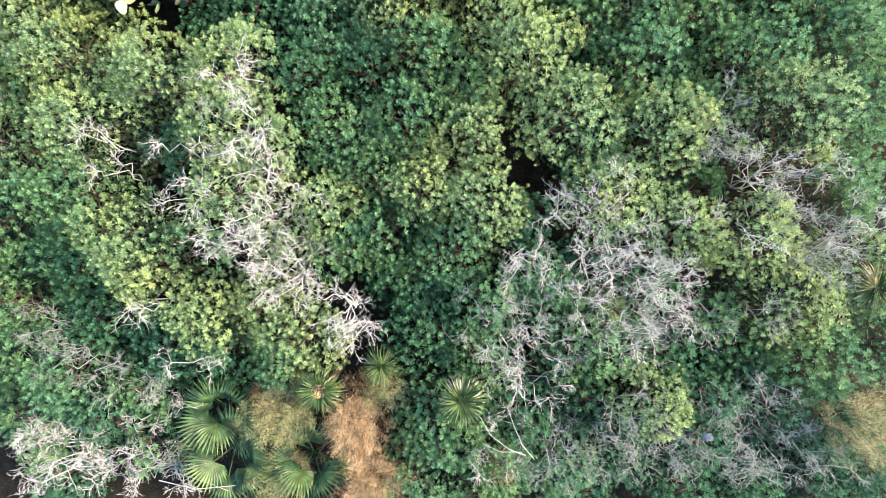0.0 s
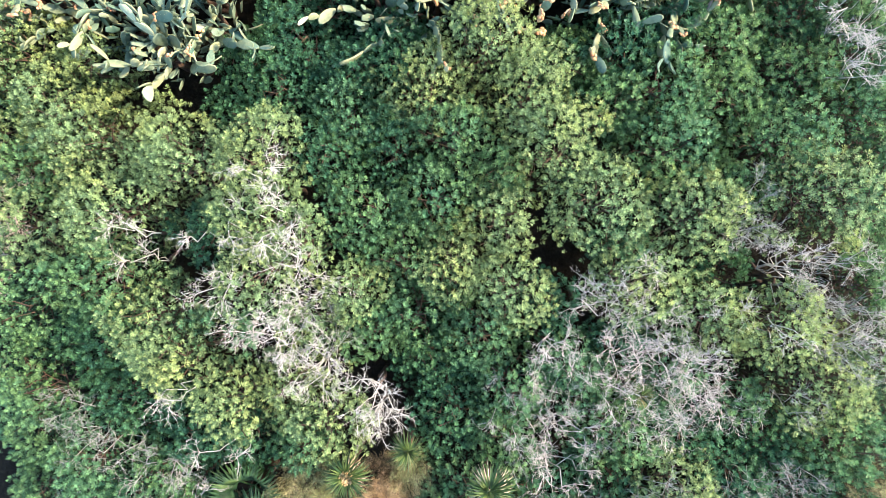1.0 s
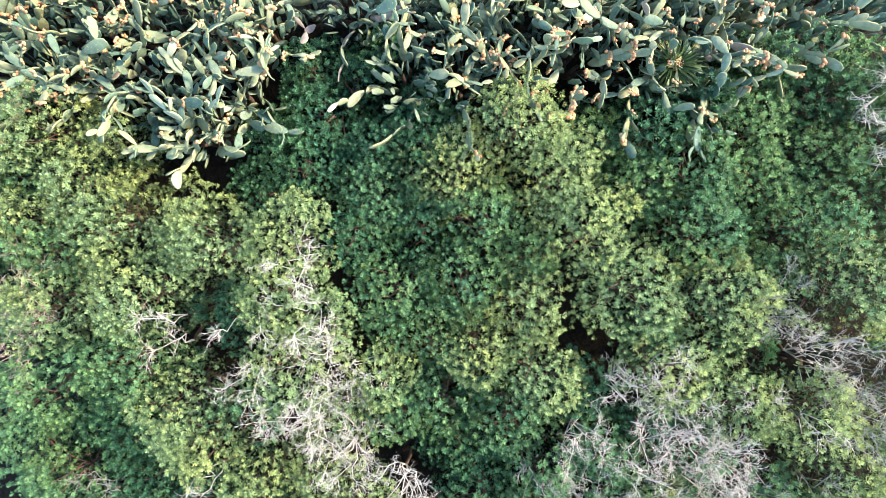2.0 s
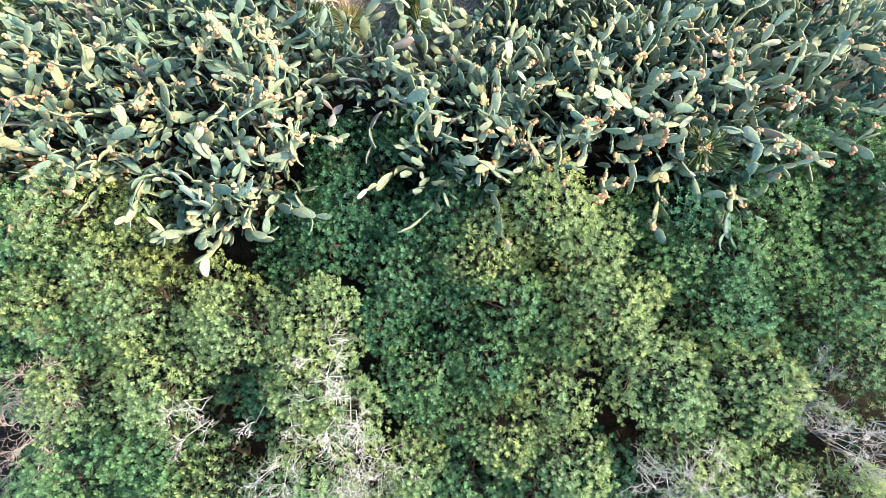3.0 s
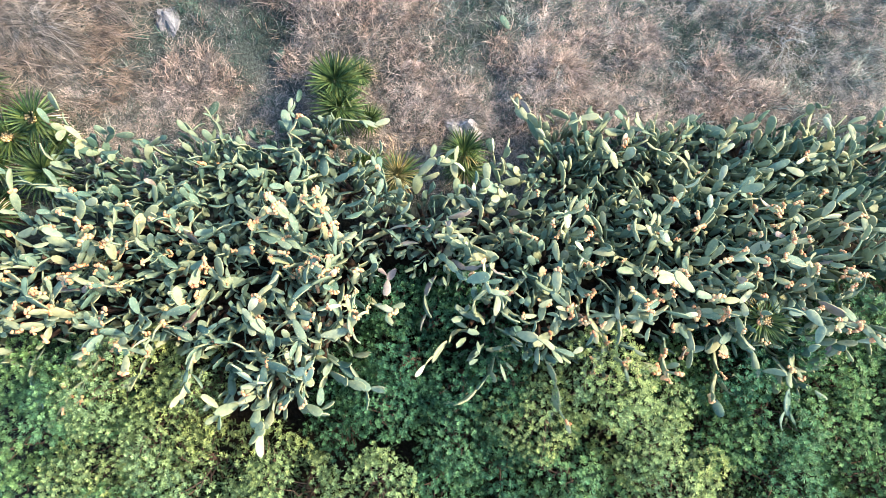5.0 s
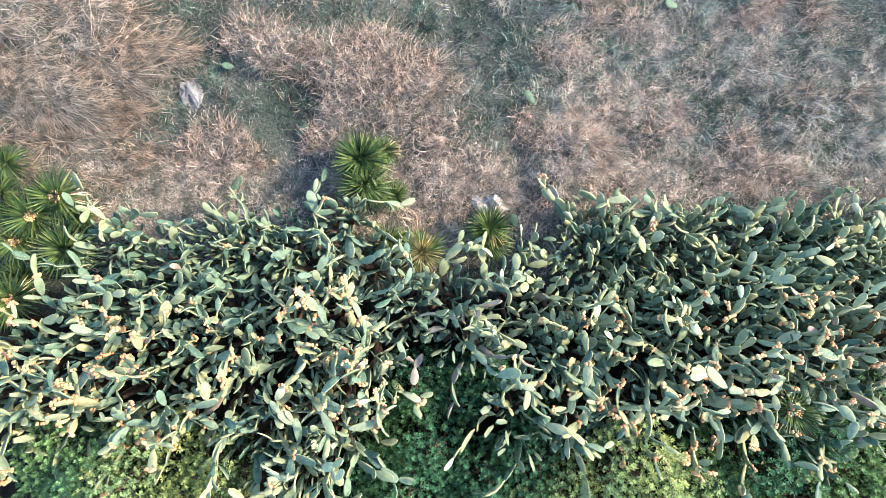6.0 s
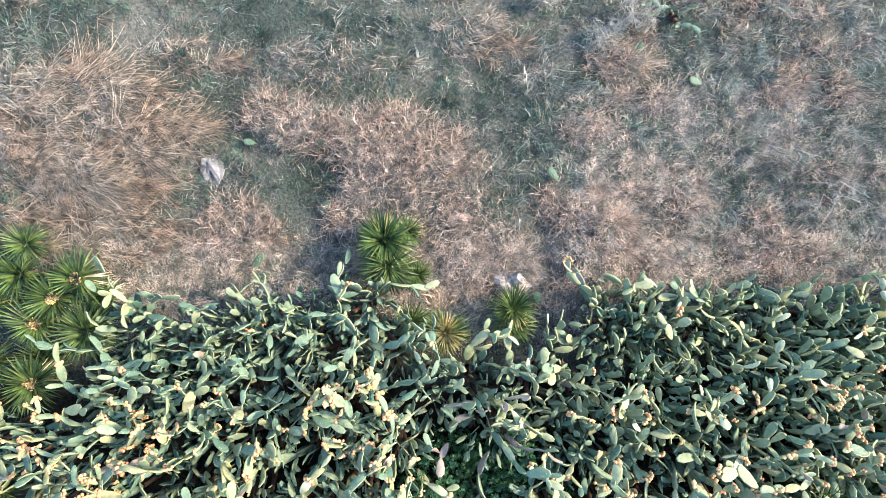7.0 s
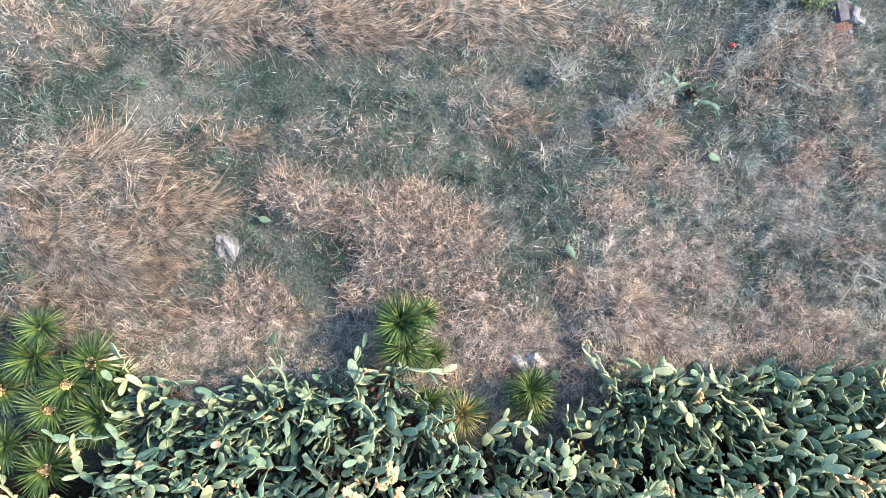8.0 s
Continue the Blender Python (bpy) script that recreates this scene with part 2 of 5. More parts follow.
def tubes(lines, sides=4):
    """Tapered round stems along polylines; lines: (points, radii)."""
    pieces = []
    ang = np.arange(sides) * 2 * np.pi / sides
    for pts, rad in lines:
        pts = np.asarray(pts, float)
        d = unit(np.gradient(pts, axis=0))
        h = np.where(np.abs(d[:, 2:3]) < 0.9, np.array([[0.0, 0, 1]]), np.array([[1.0, 0, 0]]))
        u = unit(np.cross(h, d))
        v = np.cross(d, u)
        ring = pts[:, None] + np.asarray(rad)[:, None, None] * (np.cos(ang)[None, :, None] * u[:, None] + np.sin(ang)[None, :, None] * v[:, None])
        n = len(pts)
        i, j = np.meshgrid(np.arange(n - 1), np.arange(sides), indexing="ij")
        a, b = i * sides + j, i * sides + (j + 1) % sides
        pieces.append((ring.reshape(-1, 3), np.stack([a, b, b + sides, a + sides], -1).reshape(-1, 4)))
    return joined(pieces)


WAVES = np.random.RandomState(5).normal(size=(24, 2)), np.random.RandomState(6).uniform(0, 6.28, 24)


def waves(x, y, size, first=0, count=8):
    """A smooth random field, about -1 to 1, whose features are about size metres wide."""
    k, ph = WAVES
    out = 0
    for n in range(first, first + count):
        out = out + np.sin((k[n, 0] * x + k[n, 1] * y) * 2.2 / size + ph[n])
    return out / count * 1.6


# ---- ground ----
LONG_MOUNDS = [  # heaps of long combed dry grass: x, y, half widths, height
    (-7.4, 9.0, 1.55, 1.0, 0.42), (-7.55, 7.62, 1.4, 0.46, 0.34), (-3.9, 11.65, 3.2, 0.42, 0.3), (-4.05, 10.0, 0.9, 0.3, 0.25),
    (-5.7, 10.1, 0.7, 0.24, 0.18), (-1.92, 10.35, 0.6, 0.32, 0.2), (-8.4, 11.4, 0.7, 0.45, 0.28),
]
clump_rng = np.random.RandomState(91)
for n in range(26):  # smaller clumps farther out in the field
    LONG_MOUNDS.append((clump_rng.uniform(-8.4, 3.2), clump_rng.uniform(9.5, 12.6), clump_rng.uniform(0.14, 0.36), clump_rng.uniform(0.08, 0.2), clump_rng.uniform(0.08, 0.16)))
TANGLED_MOUNDS = [  # heaps of dry branching weeds
    (-4.54, 9.16, 0.68, 0.4, 0.28), (-3.35, 8.85, 0.7, 0.55, 0.3), (-2.8, 8.25, 1.0, 0.75, 0.36), (-2.0, 7.5, 0.8, 0.65, 0.34), (-0.3, 7.45, 0.56, 0.66, 0.45),
    (-5.3, 7.6, 0.7, 0.4, 0.16), (2.3, 11.1, 0.6, 0.6, 0.25), (0.75, 7.15, 0.6, 0.35, 0.16), (2.3, 7.3, 0.8, 0.32, 0.14), (-3.55, 7.9, 0.45, 0.55, 0.3), (-3.2, 7.4, 0.55, 0.42, 0.26),
]
for n in range(30):
    TANGLED_MOUNDS.append((clump_rng.uniform(-1.2, 3.8), clump_rng.uniform(7.8, 11.5), clump_rng.uniform(0.15, 0.45), clump_rng.uniform(0.1, 0.28), clump_rng.uniform(0.05, 0.12)))
MOUNDS = LONG_MOUNDS + TANGLED_MOUNDS
GREENS = [(-5.0, 10.6, 1.6, 0.3), (-1.0, 10.9, 0.8, 0.4), (-7.15, 10.65, 1.5, 0.42), (-5.2, 11.0, 1.0, 0.3), (-3.0, 10.9, 1.2, 0.3), (-6.3, 9.9, 0.7, 0.35), (-5.4, 9.5, 0.7, 0.22), (-4.4, 8.0, 0.4, 0.42), (-2.6, 9.5, 1.0, 0.3), (-3.0, 9.95, 0.6, 0.3), (-1.6, 8.15, 0.25, 0.3), (2.7, 8.0, 0.6, 0.6), (0.5, 11.0, 0.9, 0.5), (0.0, 10.35, 0.5, 0.3), (1.5, 9.9, 0.4, 0.4), (-1.1, 9.2, 0.5, 0.35), (-8.6, 8.2, 0.7, 0.3), (3.5, 9.2, 0.6, 0.8), (1.3, 10.4, 0.5, 0.25), (-4.55, 7.25, 0.7, 0.3)]


def heaps(x, y, rows):
    out = 0 * x
    for cx, cy, a, b, *h in rows:
        out = np.maximum(out, (h[0] if h else 1.0) * np.exp(-(((x - cx) / a) ** 2 + ((y - cy) / b) ** 2) ** 2.2))
    return out


def height(x, y):
    near = np.exp(-((np.hypot(x + 2, y - 4) / 14) ** 4))
    return near * (0.05 * waves(x, y, 1.6) + 0.02 * waves(x, y, 0.5, 8) + 0.45 * heaps(x, y, MOUNDS)) + 0.0 * x


def graded(lo, hi, step, far):
    mid = np.arange(lo, hi + step / 2, step)
    out = np.geomspace(step * 2, far, 22).cumsum()
    return np.concatenate([lo - out[::-1], mid, hi + out])


gx, gy = np.meshgrid(graded(-11, 7, 0.15, 400), graded(-5.5, 14, 0.15, 400), indexing="ij")
gv = np.stack([gx, gy, height(gx, gy)], -1).reshape(-1, 3)
ni, nj = gx.shape
i, j = np.meshgrid(np.arange(ni - 1), np.arange(nj - 1), indexing="ij")
a = i * nj + j
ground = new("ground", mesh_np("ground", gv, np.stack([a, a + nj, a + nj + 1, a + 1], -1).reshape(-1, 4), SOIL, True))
tagged(ground, "dry brown soil with plant litter and straw", "ground", kind="structure")

# ---- leafy shrubs ----
def leaf_rosette(rng, count, wide):
    """A shoot's end: small oval leaves up along it, the lower ones spread, the upper ones upright."""
    vs, fs = [], []
    for n in range(count):
        s = n / (count - 1)
        yaw = n * 2.39996 + rng.uniform(-0.25, 0.25)
        lift = radians(8 + 70 * s + rng.uniform(-12, 12))
        ln, w = rng.uniform(0.85, 1.1) * (1.0 - 0.3 * s), wide * rng.uniform(0.8, 1.2)
        d = np.array([np.cos(yaw) * np.cos(lift), np.sin(yaw) * np.cos(lift), np.sin(lift)])
        side = np.array([-np.sin(yaw), np.cos(yaw), 0])
        up = np.cross(d, side) * 0.08
        foot = np.array([0, 0, -0.4 + 0.7 * s])
        k = len(vs)
        vs += [foot + d * 0.05, foot + d * ln * 0.62 + side * w - up, foot + d * ln, foot + d * ln * 0.62 - side * w - up]
        fs.append([k, k + 1, k + 2, k + 3])
    return np.array(vs), np.array(fs)


rng = np.random.RandomState(11)
ROSETTES = [leaf_rosette(rng, 15, 0.15), leaf_rosette(rng, 14, 0.16), leaf_rosette(rng, 16, 0.14)]
FINE_ROSETTES = [leaf_rosette(rng, 14, 0.13), leaf_rosette(rng, 13, 0.14), leaf_rosette(rng, 15, 0.12)]


def bent_line(rng, a, b, r0, r1, n=5, sway=0.08):
    a, b = np.asarray(a, float), np.asarray(b, float)
    s = np.linspace(0, 1, n)[:, None]
    off = rng.normal(0, sway, (n, 3)) * np.sin(s * np.pi)
    return a + (b - a) * s + off, np.linspace(r0, r1, n)


# openings in the thicket: x, y, half widths, turn
GAPS_SOUTH = [
    (-4.06, 2.91, 0.46, 0.14, 0), (-3.61, 0.80, 0.17, 0.39, 20), (-3.17, 0.06, 0.22, 0.36, 25), (-3.75, 1.14, 0.20, 0.26, 30), (-2.16, 1.20, 0.09, 0.59, 5),
    (-0.22, -0.53, 0.14, 0.12, 0), (0.68, 1.66, 0.11, 0.49, 5), (1.93, 1.96, 0.09, 0.26, 10), (3.33, 1.79, 0.14, 0.33, 5), (3.72, 1.25, 0.6, 0.19, -40),
    (4.29, 0.56, 0.26, 0.53, 20), (3.01, 0.72, 0.28, 0.17, 10), (3.24, -0.48, 0.26, 0.11, 0), (3.46, -0.69, 0.09, 0.22, -30), (2.05, -1.65, 0.26, 0.12, 0),
    (1.68, -0.43, 0.12, 0.33, 25), (0.76, 0.87, 0.33, 0.09, 20), (-1.12, -1.01, 0.13, 0.39, 5), (-2.35, -0.82, 0.11, 0.13, 0),
]
GAPS_NORTH = [
    (-0.02, 1.08, 0.13, 0.17, 0), (-1.66, -1.26, 0.08, 0.14, 0), (-5.20, -0.37, 0.30, 0.12, 20), (-4.02, -2.22, 0.26, 0.33, 20), (1.55, -2.10, 0.20, 0.14, 0),
    (-0.70, 0.31, 0.08, 0.39, 20), (-4.32, 2.69, 0.20, 0.16, 0), (-3.47, 2.51, 0.14, 0.30, 10), (-1.55, 3.99, 0.16, 0.23, 10), (1.26, 3.95, 0.24, 0.11, 0),
    (0.61, 1.51, 0.09, 0.39, 5), (1.82, 1.69, 0.08, 0.33, 0), (2.93, 0.75, 0.24, 0.20, 0), (0.07, 2.96, 0.13, 0.16, 0), (-3.69, 1.37, 0.11, 0.59, 5),
    (-2.07, 3.90, 0.12, 0.33, 10), (2.17, 3.19, 0.16, 0.20, 0), (-0.65, 2.51, 0.30, 0.09, 0),
]


def in_gap(p):
    """How far inside an opening a place lies, 0 to 1."""
    out = np.zeros(len(p))
    for x, y, a, b, r in GAPS_SOUTH + GAPS_NORTH:
        c, s = math.cos(radians(r)), math.sin(radians(r))
        u, v = (p[:, 0] - x) * c + (p[:, 1] - y) * s, (p[:, 1] - y) * c - (p[:, 0] - x) * s
        out = np.maximum(out, np.clip(1.9 - 1.3 * np.sqrt((u / (0.75 * a)) ** 2 + (v / (0.75 * b)) ** 2), 0, 1))
    return out


ROOF = np.full((240, 200), -9.0)  # the thicket's upper side, in cells of 7 cm


def roof_cell(p):
    return np.clip(((p[:, 0] + 8.5) / 0.07).astype(int), 0, 239), np.clip(((p[:, 1] + 4.5) / 0.07).astype(int), 0, 199)


def shoots(x, y, top, r, tint, seed):
    """The places of a shrub's shoots, in lobes that bulge from a dome, and the lobes."""
    rng = np.random.RandomState(seed)
    top += 0.3 * tint + 0.24 * float(waves(np.array(x), np.array(y), 0.9, 5))
    n = int(6 + r * r * 34)
    lobes = []
    for k in range(n):
        q = math.sqrt((k + 0.5) / n) * r * 1.02
        th = k * 2.39996 + rng.uniform(-0.35, 0.35)
        drop = 2.1 * r * (q / r) ** 2.4 + rng.uniform(-0.12, 0.24)
        lr = rng.uniform(0.13, 0.27) * (0.8 + 0.35 * r)
        lobes.append((x + q * math.cos(th), y + q * math.sin(th), top - lr - drop, lr))
    for k in range(int(5 + r * 12)):  # the skirt below
        th = rng.uniform(0, 6.28)
        lobes.append((x + r * 0.92 * math.cos(th), y + r * 0.92 * math.sin(th), top - 0.95 * r - rng.uniform(0.25, 0.75), rng.uniform(0.14, 0.22)))
    spots, ways = [], []
    for lx, ly, lz, lr in lobes:
        m = int(4 * np.pi * lr * lr * (84 if tint > 0.35 else 70))
        zz = 1 - 2 * (np.arange(m) + 0.5) / m
        th = np.arange(m) * 2.39996 + rng.uniform(0, 6)
        d = unit(np.stack([np.cos(th) * np.sqrt(1 - zz * zz), np.sin(th) * np.sqrt(1 - zz * zz), zz], 1) + rng.normal(0, 0.1, (m, 3)))
        out = np.array([lx - x, ly - y, 0.0]) / max(r, 0.1) * 0.8 + (0, 0, 0.9)
        d = d[(d @ out) > -0.25]
        spots.append(np.array([lx, ly, lz]) + d * lr * rng.uniform(0.68, 1.26, (len(d), 1)) * np.array([1, 1, 0.9]))
        ways.append(d + np.array([0, 0, 0.75]) + rng.normal(0, 0.25, d.shape))
    p, ax = np.concatenate(spots), np.concatenate(ways)
    keep = (rng.uniform(size=len(p)) > in_gap(p)) | (p[:, 2] < 1.0)
    p, ax = p[keep], ax[keep]
    np.maximum.at(ROOF, roof_cell(p), p[:, 2])
    return p, ax, lobes


def shrub(row, seed, p, ax, lobes):
    x, y, top, r, tint = row
    rng = np.random.RandomState(seed + 5000)
    g = float(height(np.array(x), np.array(y)))
    # leaves die off deep inside, where no light comes
    live = p[:, 2] > ROOF[roof_cell(p)] - rng.uniform(0.1, 0.42, len(p))
    p, ax = p[live], ax[live]
    pick = rng.randint(0, 3, len(p))
    kinds, small, large = (FINE_ROSETTES, 0.042, 0.062) if tint > 0.35 else (ROSETTES, 0.045, 0.071)
    pieces = [scatter(*kinds[q], p[pick == q], ax[pick == q], rng.uniform(small, large, (pick == q).sum()), rng.uniform(0, 6.28, (pick == q).sum())) for q in range(3)]
    # older, larger leaves fill the inside, added to block light, shade in their tone
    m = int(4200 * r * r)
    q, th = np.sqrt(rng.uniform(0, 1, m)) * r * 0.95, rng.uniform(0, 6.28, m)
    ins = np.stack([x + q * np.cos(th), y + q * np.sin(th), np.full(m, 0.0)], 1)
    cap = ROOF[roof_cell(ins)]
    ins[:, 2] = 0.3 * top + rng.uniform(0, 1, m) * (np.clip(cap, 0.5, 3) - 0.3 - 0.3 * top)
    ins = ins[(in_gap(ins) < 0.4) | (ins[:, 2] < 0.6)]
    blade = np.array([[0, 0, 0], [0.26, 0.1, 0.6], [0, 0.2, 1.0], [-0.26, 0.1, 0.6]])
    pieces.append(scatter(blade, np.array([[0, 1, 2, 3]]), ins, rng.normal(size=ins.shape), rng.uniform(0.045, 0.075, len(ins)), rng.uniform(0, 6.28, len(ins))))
    v, f = joined(pieces)
    v -= (x, y, g)
    ob = thing("shrub", (x, y, g), SHRUB_WORDS[0 if tint > 0.35 else (2 if tint < -0.25 else 1)], "shrub", "shrubs of the thicket")
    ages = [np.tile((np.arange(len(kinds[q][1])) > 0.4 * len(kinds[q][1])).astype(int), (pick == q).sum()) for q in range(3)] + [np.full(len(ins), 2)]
    part("crown", mesh_np("crown", v, f, LEAF_OLIVE if tint > 0.35 else (LEAF_DEEP_SHADED if tint < -0.25 else LEAF), which=np.concatenate(ages)), ob)
    lines = [bent_line(rng, (0, 0, 0), (rng.normal(0, 0.08), rng.normal(0, 0.08), top * 0.45), 0.04, 0.028)]
    fork = lines[0][0][-1]
    for lx, ly, lz, lr in lobes[::2]:
        lines.append(bent_line(rng, fork, (lx - x, ly - y, lz - g), 0.014, 0.004, 5, 0.07))
    v, f = tubes(lines)
    part("trunk", mesh_np("trunk", v, f, BARK, True), ob, "brown forked woody stems")
    return ob


SHRUB_WORDS = ("olive green leafy shrub with pale yellowish shoots", "green leafy shrub with dense narrow leaves", "deep green leafy shrub with shade in its leaf colour")
SHRUBS_WEST = [
    (-4.66, 2.52, 2.00, 0.56, 1.0), (-4.49, 1.63, 2.10, 0.62, 1.0), (-3.65, 2.18, 2.00, 0.50, 0.6), (-4.69, 0.81, 2.10, 0.62, 0.3), (-4.00, 0.36, 2.10, 0.56, 0.8),
    (-4.71, 0.06, 1.95, 0.50, -0.6), (-3.75, -0.09, 2.10, 0.52, 0.7), (-4.47, -0.66, 1.85, 0.56, -0.6), (-3.75, -1.06, 1.85, 0.56, -0.7), (-3.09, -0.75, 1.90, 0.44, 0.6),
    (-3.23, 0.09, 1.9, 0.24, 0.2), (-3.47, 1.35, 1.8, 0.36, -0.3), (-2.63, 2.28, 2.15, 0.45, 1.0), (-2.65, 1.52, 2.2, 0.46, 1.0), (-2.66, 0.77, 2.2, 0.46, 1.0),
]
SHRUBS_WEST_LOW = [
    (-1.93, -0.96, 1.95, 0.45, 1.0), (-2.44, -0.57, 1.90, 0.38, 0.4), (-5.01, -1.43, 1.80, 0.50, 0.2), (-4.62, -1.96, 1.70, 0.50, -0.3), (-3.97, -2.29, 1.60, 0.38, 0.0), (-2.97, -1.20, 1.80, 0.50, -0.5),
    (-5.6, 0.6, 2.0, 0.5, 0.3), (-5.5, -0.5, 1.9, 0.5, 0.1), (-5.6, 1.5, 2.0, 0.5, 0.4),
]
SHRUBS_MIDDLE = [
    (-1.87, 2.38, 1.80, 0.38, -0.5), (-1.51, 1.62, 1.85, 0.50, 0.0), (-1.12, 2.42, 1.80, 0.50, -0.5), (-0.37, 2.53, 1.9, 0.44, 0.1), (-1.02, 1.05, 1.90, 0.56, -0.1),
    (-0.51, 1.72, 1.85, 0.44, 0.0), (0.24, 1.45, 1.95, 0.44, 0.6), (-0.40, 0.91, 1.95, 0.44, 0.6), (0.34, 0.64, 2.05, 0.44, 0.7), (-0.78, 0.29, 1.85, 0.50, -0.2),
    (-0.04, 0.03, 1.9, 0.50, 0.0), (-0.67, -0.33, 1.75, 0.44, -0.5), (-0.45, -0.99, 1.80, 0.50, -0.5), (-1.35, 0.18, 1.75, 0.36, 0.0), (-1.56, 0.62, 1.85, 0.25, 0.4),
]
SHRUBS_EAST = [
    (0.94, 2.37, 2.0, 0.62, 0.5), (1.42, 1.61, 2.10, 0.54, 0.9), (2.35, 2.33, 1.95, 0.62, 0.0), (2.52, 1.46, 2.10, 0.54, 0.7), (3.70, 2.29, 1.95, 0.62, 0.1), (3.99, 1.67, 2.10, 0.64, 0.7),
    (1.89, 0.67, 2.10, 0.53, 0.7), (2.74, 0.22, 2.0, 0.45, 0.4), (0.83, 0.32, 1.75, 0.31, -0.4), (3.47, 0.14, 2.10, 0.41, 1.0), (3.99, -0.62, 2.0, 0.53, 1.0), (3.17, -0.80, 1.80, 0.28, 0.0),
    (4.54, 0.61, 1.9, 0.31, 0.0), (4.9, 1.6, 2.0, 0.5, 0.3), (4.8, 2.5, 1.9, 0.5, 0.1), (4.95, -0.3, 1.9, 0.5, 0.5),
]
SHRUBS_EAST_LOW = [
    (1.59, -1.15, 1.85, 0.50, 0.1), (0.33, -0.62, 1.85, 0.44, 0.2), (2.60, -1.29, 1.80, 0.44, -0.4), (2.34, -1.80, 1.85, 0.36, 0.7), (3.60, -1.44, 1.75, 0.59, -0.6), (4.47, -1.39, 1.90, 0.50, 0.2),
    (0.32, -1.26, 1.80, 0.44, -0.1), (-0.21, -2.14, 1.80, 0.56, -0.2), (0.75, -1.97, 1.75, 0.38, -0.3), (1.58, -1.91, 1.65, 0.42, -0.4), (3.09, -1.81, 1.70, 0.42, -0.4), (3.08, -2.44, 1.5, 0.50, -0.4),
    (1.22, -0.63, 1.8, 0.36, 0.1), (0.54, -2.60, 1.55, 0.50, 0.0), (4.02, -2.07, 1.6, 0.50, -0.5), (2.13, -2.56, 1.5, 0.50, -0.3), (4.9, -2.3, 1.6, 0.5, -0.4), (1.3, -2.7, 1.4, 0.5, 0.0),
]
SHRUBS_NORTH = [
    (-6.30, 3.49, 1.75, 0.56, 0.3), (-5.73, 3.62, 1.8, 0.62, 0.6), (-5.22, 2.97, 1.85, 0.64, 0.6), (-6.06, 2.53, 1.85, 0.56, 0.4), (-2.39, 3.85, 1.8, 0.53, -0.28), (-2.52, 3.26, 1.8, 0.47, -0.3),
    (-1.62, 3.45, 1.75, 0.38, -0.3), (-1.04, 3.60, 1.7, 0.44, -0.3), (-0.65, 3.11, 1.8, 0.54, 0.5), (0.12, 3.65, 1.8, 0.48, 0.8), (0.57, 3.04, 1.85, 0.53, 0.6), (1.16, 3.45, 1.65, 0.44, -0.2),
    (1.80, 3.6, 1.65, 0.50, -0.4), (2.97, 3.66, 1.85, 0.60, -0.28), (3.30, 4.35, 1.8, 0.34, -0.28), (-1.93, 4.38, 1.5, 0.36, -0.6), (-1.69, 2.80, 1.75, 0.48, 0.0), (2.31, 3.02, 1.8, 0.60, 0.1),
]
SHRUBS_NORTH_EDGE = [(3.15, 2.9, 1.9, 0.5, -0.28), (-4.00, 2.55, 1.75, 0.42, 0.6), (1.60, 2.90, 1.75, 0.50, 0.2), (-1.03, 4.1, 1.4, 0.31, -0.4), (4.0, 3.3, 1.8, 0.6, -0.3), (4.9, 3.5, 1.8, 0.6, -0.35), (-7.0, 2.9, 1.7, 0.5, 0.3), (-7.0, 3.7, 1.7, 0.5, 0.2)]
SHRUBS_SOUTH = [(-5.75, -2.0, 1.4, 0.45, 0.0), (-5.6, -2.95, 1.0, 0.4, -0.3), (5.45, -1.3, 1.7, 0.45, 0.3), (5.5, -2.95, 1.1, 0.5, -0.3), (4.8, -3.25, 1.0, 0.45, -0.4), (-6.75, 1.6, 1.6, 0.45, 0.2), (-6.95, 2.3, 1.6, 0.4, 0.3), (5.4, -0.5, 1.7, 0.4, 0.2), (-5.3, -2.3, 1.3, 0.4, 0.1), (-0.5, -2.95, 1.5, 0.45, -0.2), (0.3, -3.2, 1.3, 0.45, 0.0), (-4.1, -1.75, 1.6, 0.4, 0.0), (-2.3, -1.35, 1.6, 0.35, 0.2), (2.9, -3.1, 1.1, 0.45, -0.3), (3.9, -3.1, 1.1, 0.45, -0.4), (1.7, -3.2, 1.1, 0.45, -0.3), (5.3, 0.6, 1.8, 0.4, 0.2), (-5.6, 2.2, 1.8, 0.4, 0.3), (-4.9, 3.55, 1.7, 0.4, 0.4), (-3.2, 2.9, 1.5, 0.35, -0.3), (-2.95, 3.6, 1.4, 0.3, -0.4), (0.3, 2.0, 1.6, 0.3, 0.2), (1.75, 1.1, 1.7, 0.3, 0.2), (3.2, 1.75, 1.7, 0.3, 0.0), (3.1, 0.75, 1.5, 0.25, -0.3), (1.65, -0.15, 1.65, 0.3, -0.3), (2.35, -0.45, 1.6, 0.35, 0.1), (2.2, -0.95, 1.55, 0.35, 0.0), (1.0, -0.3, 1.65, 0.3, 0.2), (-2.1, 0.2, 1.75, 0.35, 0.4), (-2.15, 1.2, 1.9, 0.28, 0.8), (-2.45, 4.5, 1.55, 0.38, -0.4), (-1.55, 4.75, 1.4, 0.3, -0.5), (3.2, 4.5, 1.7, 0.36, -0.3), (3.95, 4.45, 1.7, 0.4, -0.3), (4.6, 4.2, 1.75, 0.45, -0.3), (3.95, 4.1, 1.75, 0.45, -0.35), (2.55, 4.0, 1.6, 0.35, -0.4)]
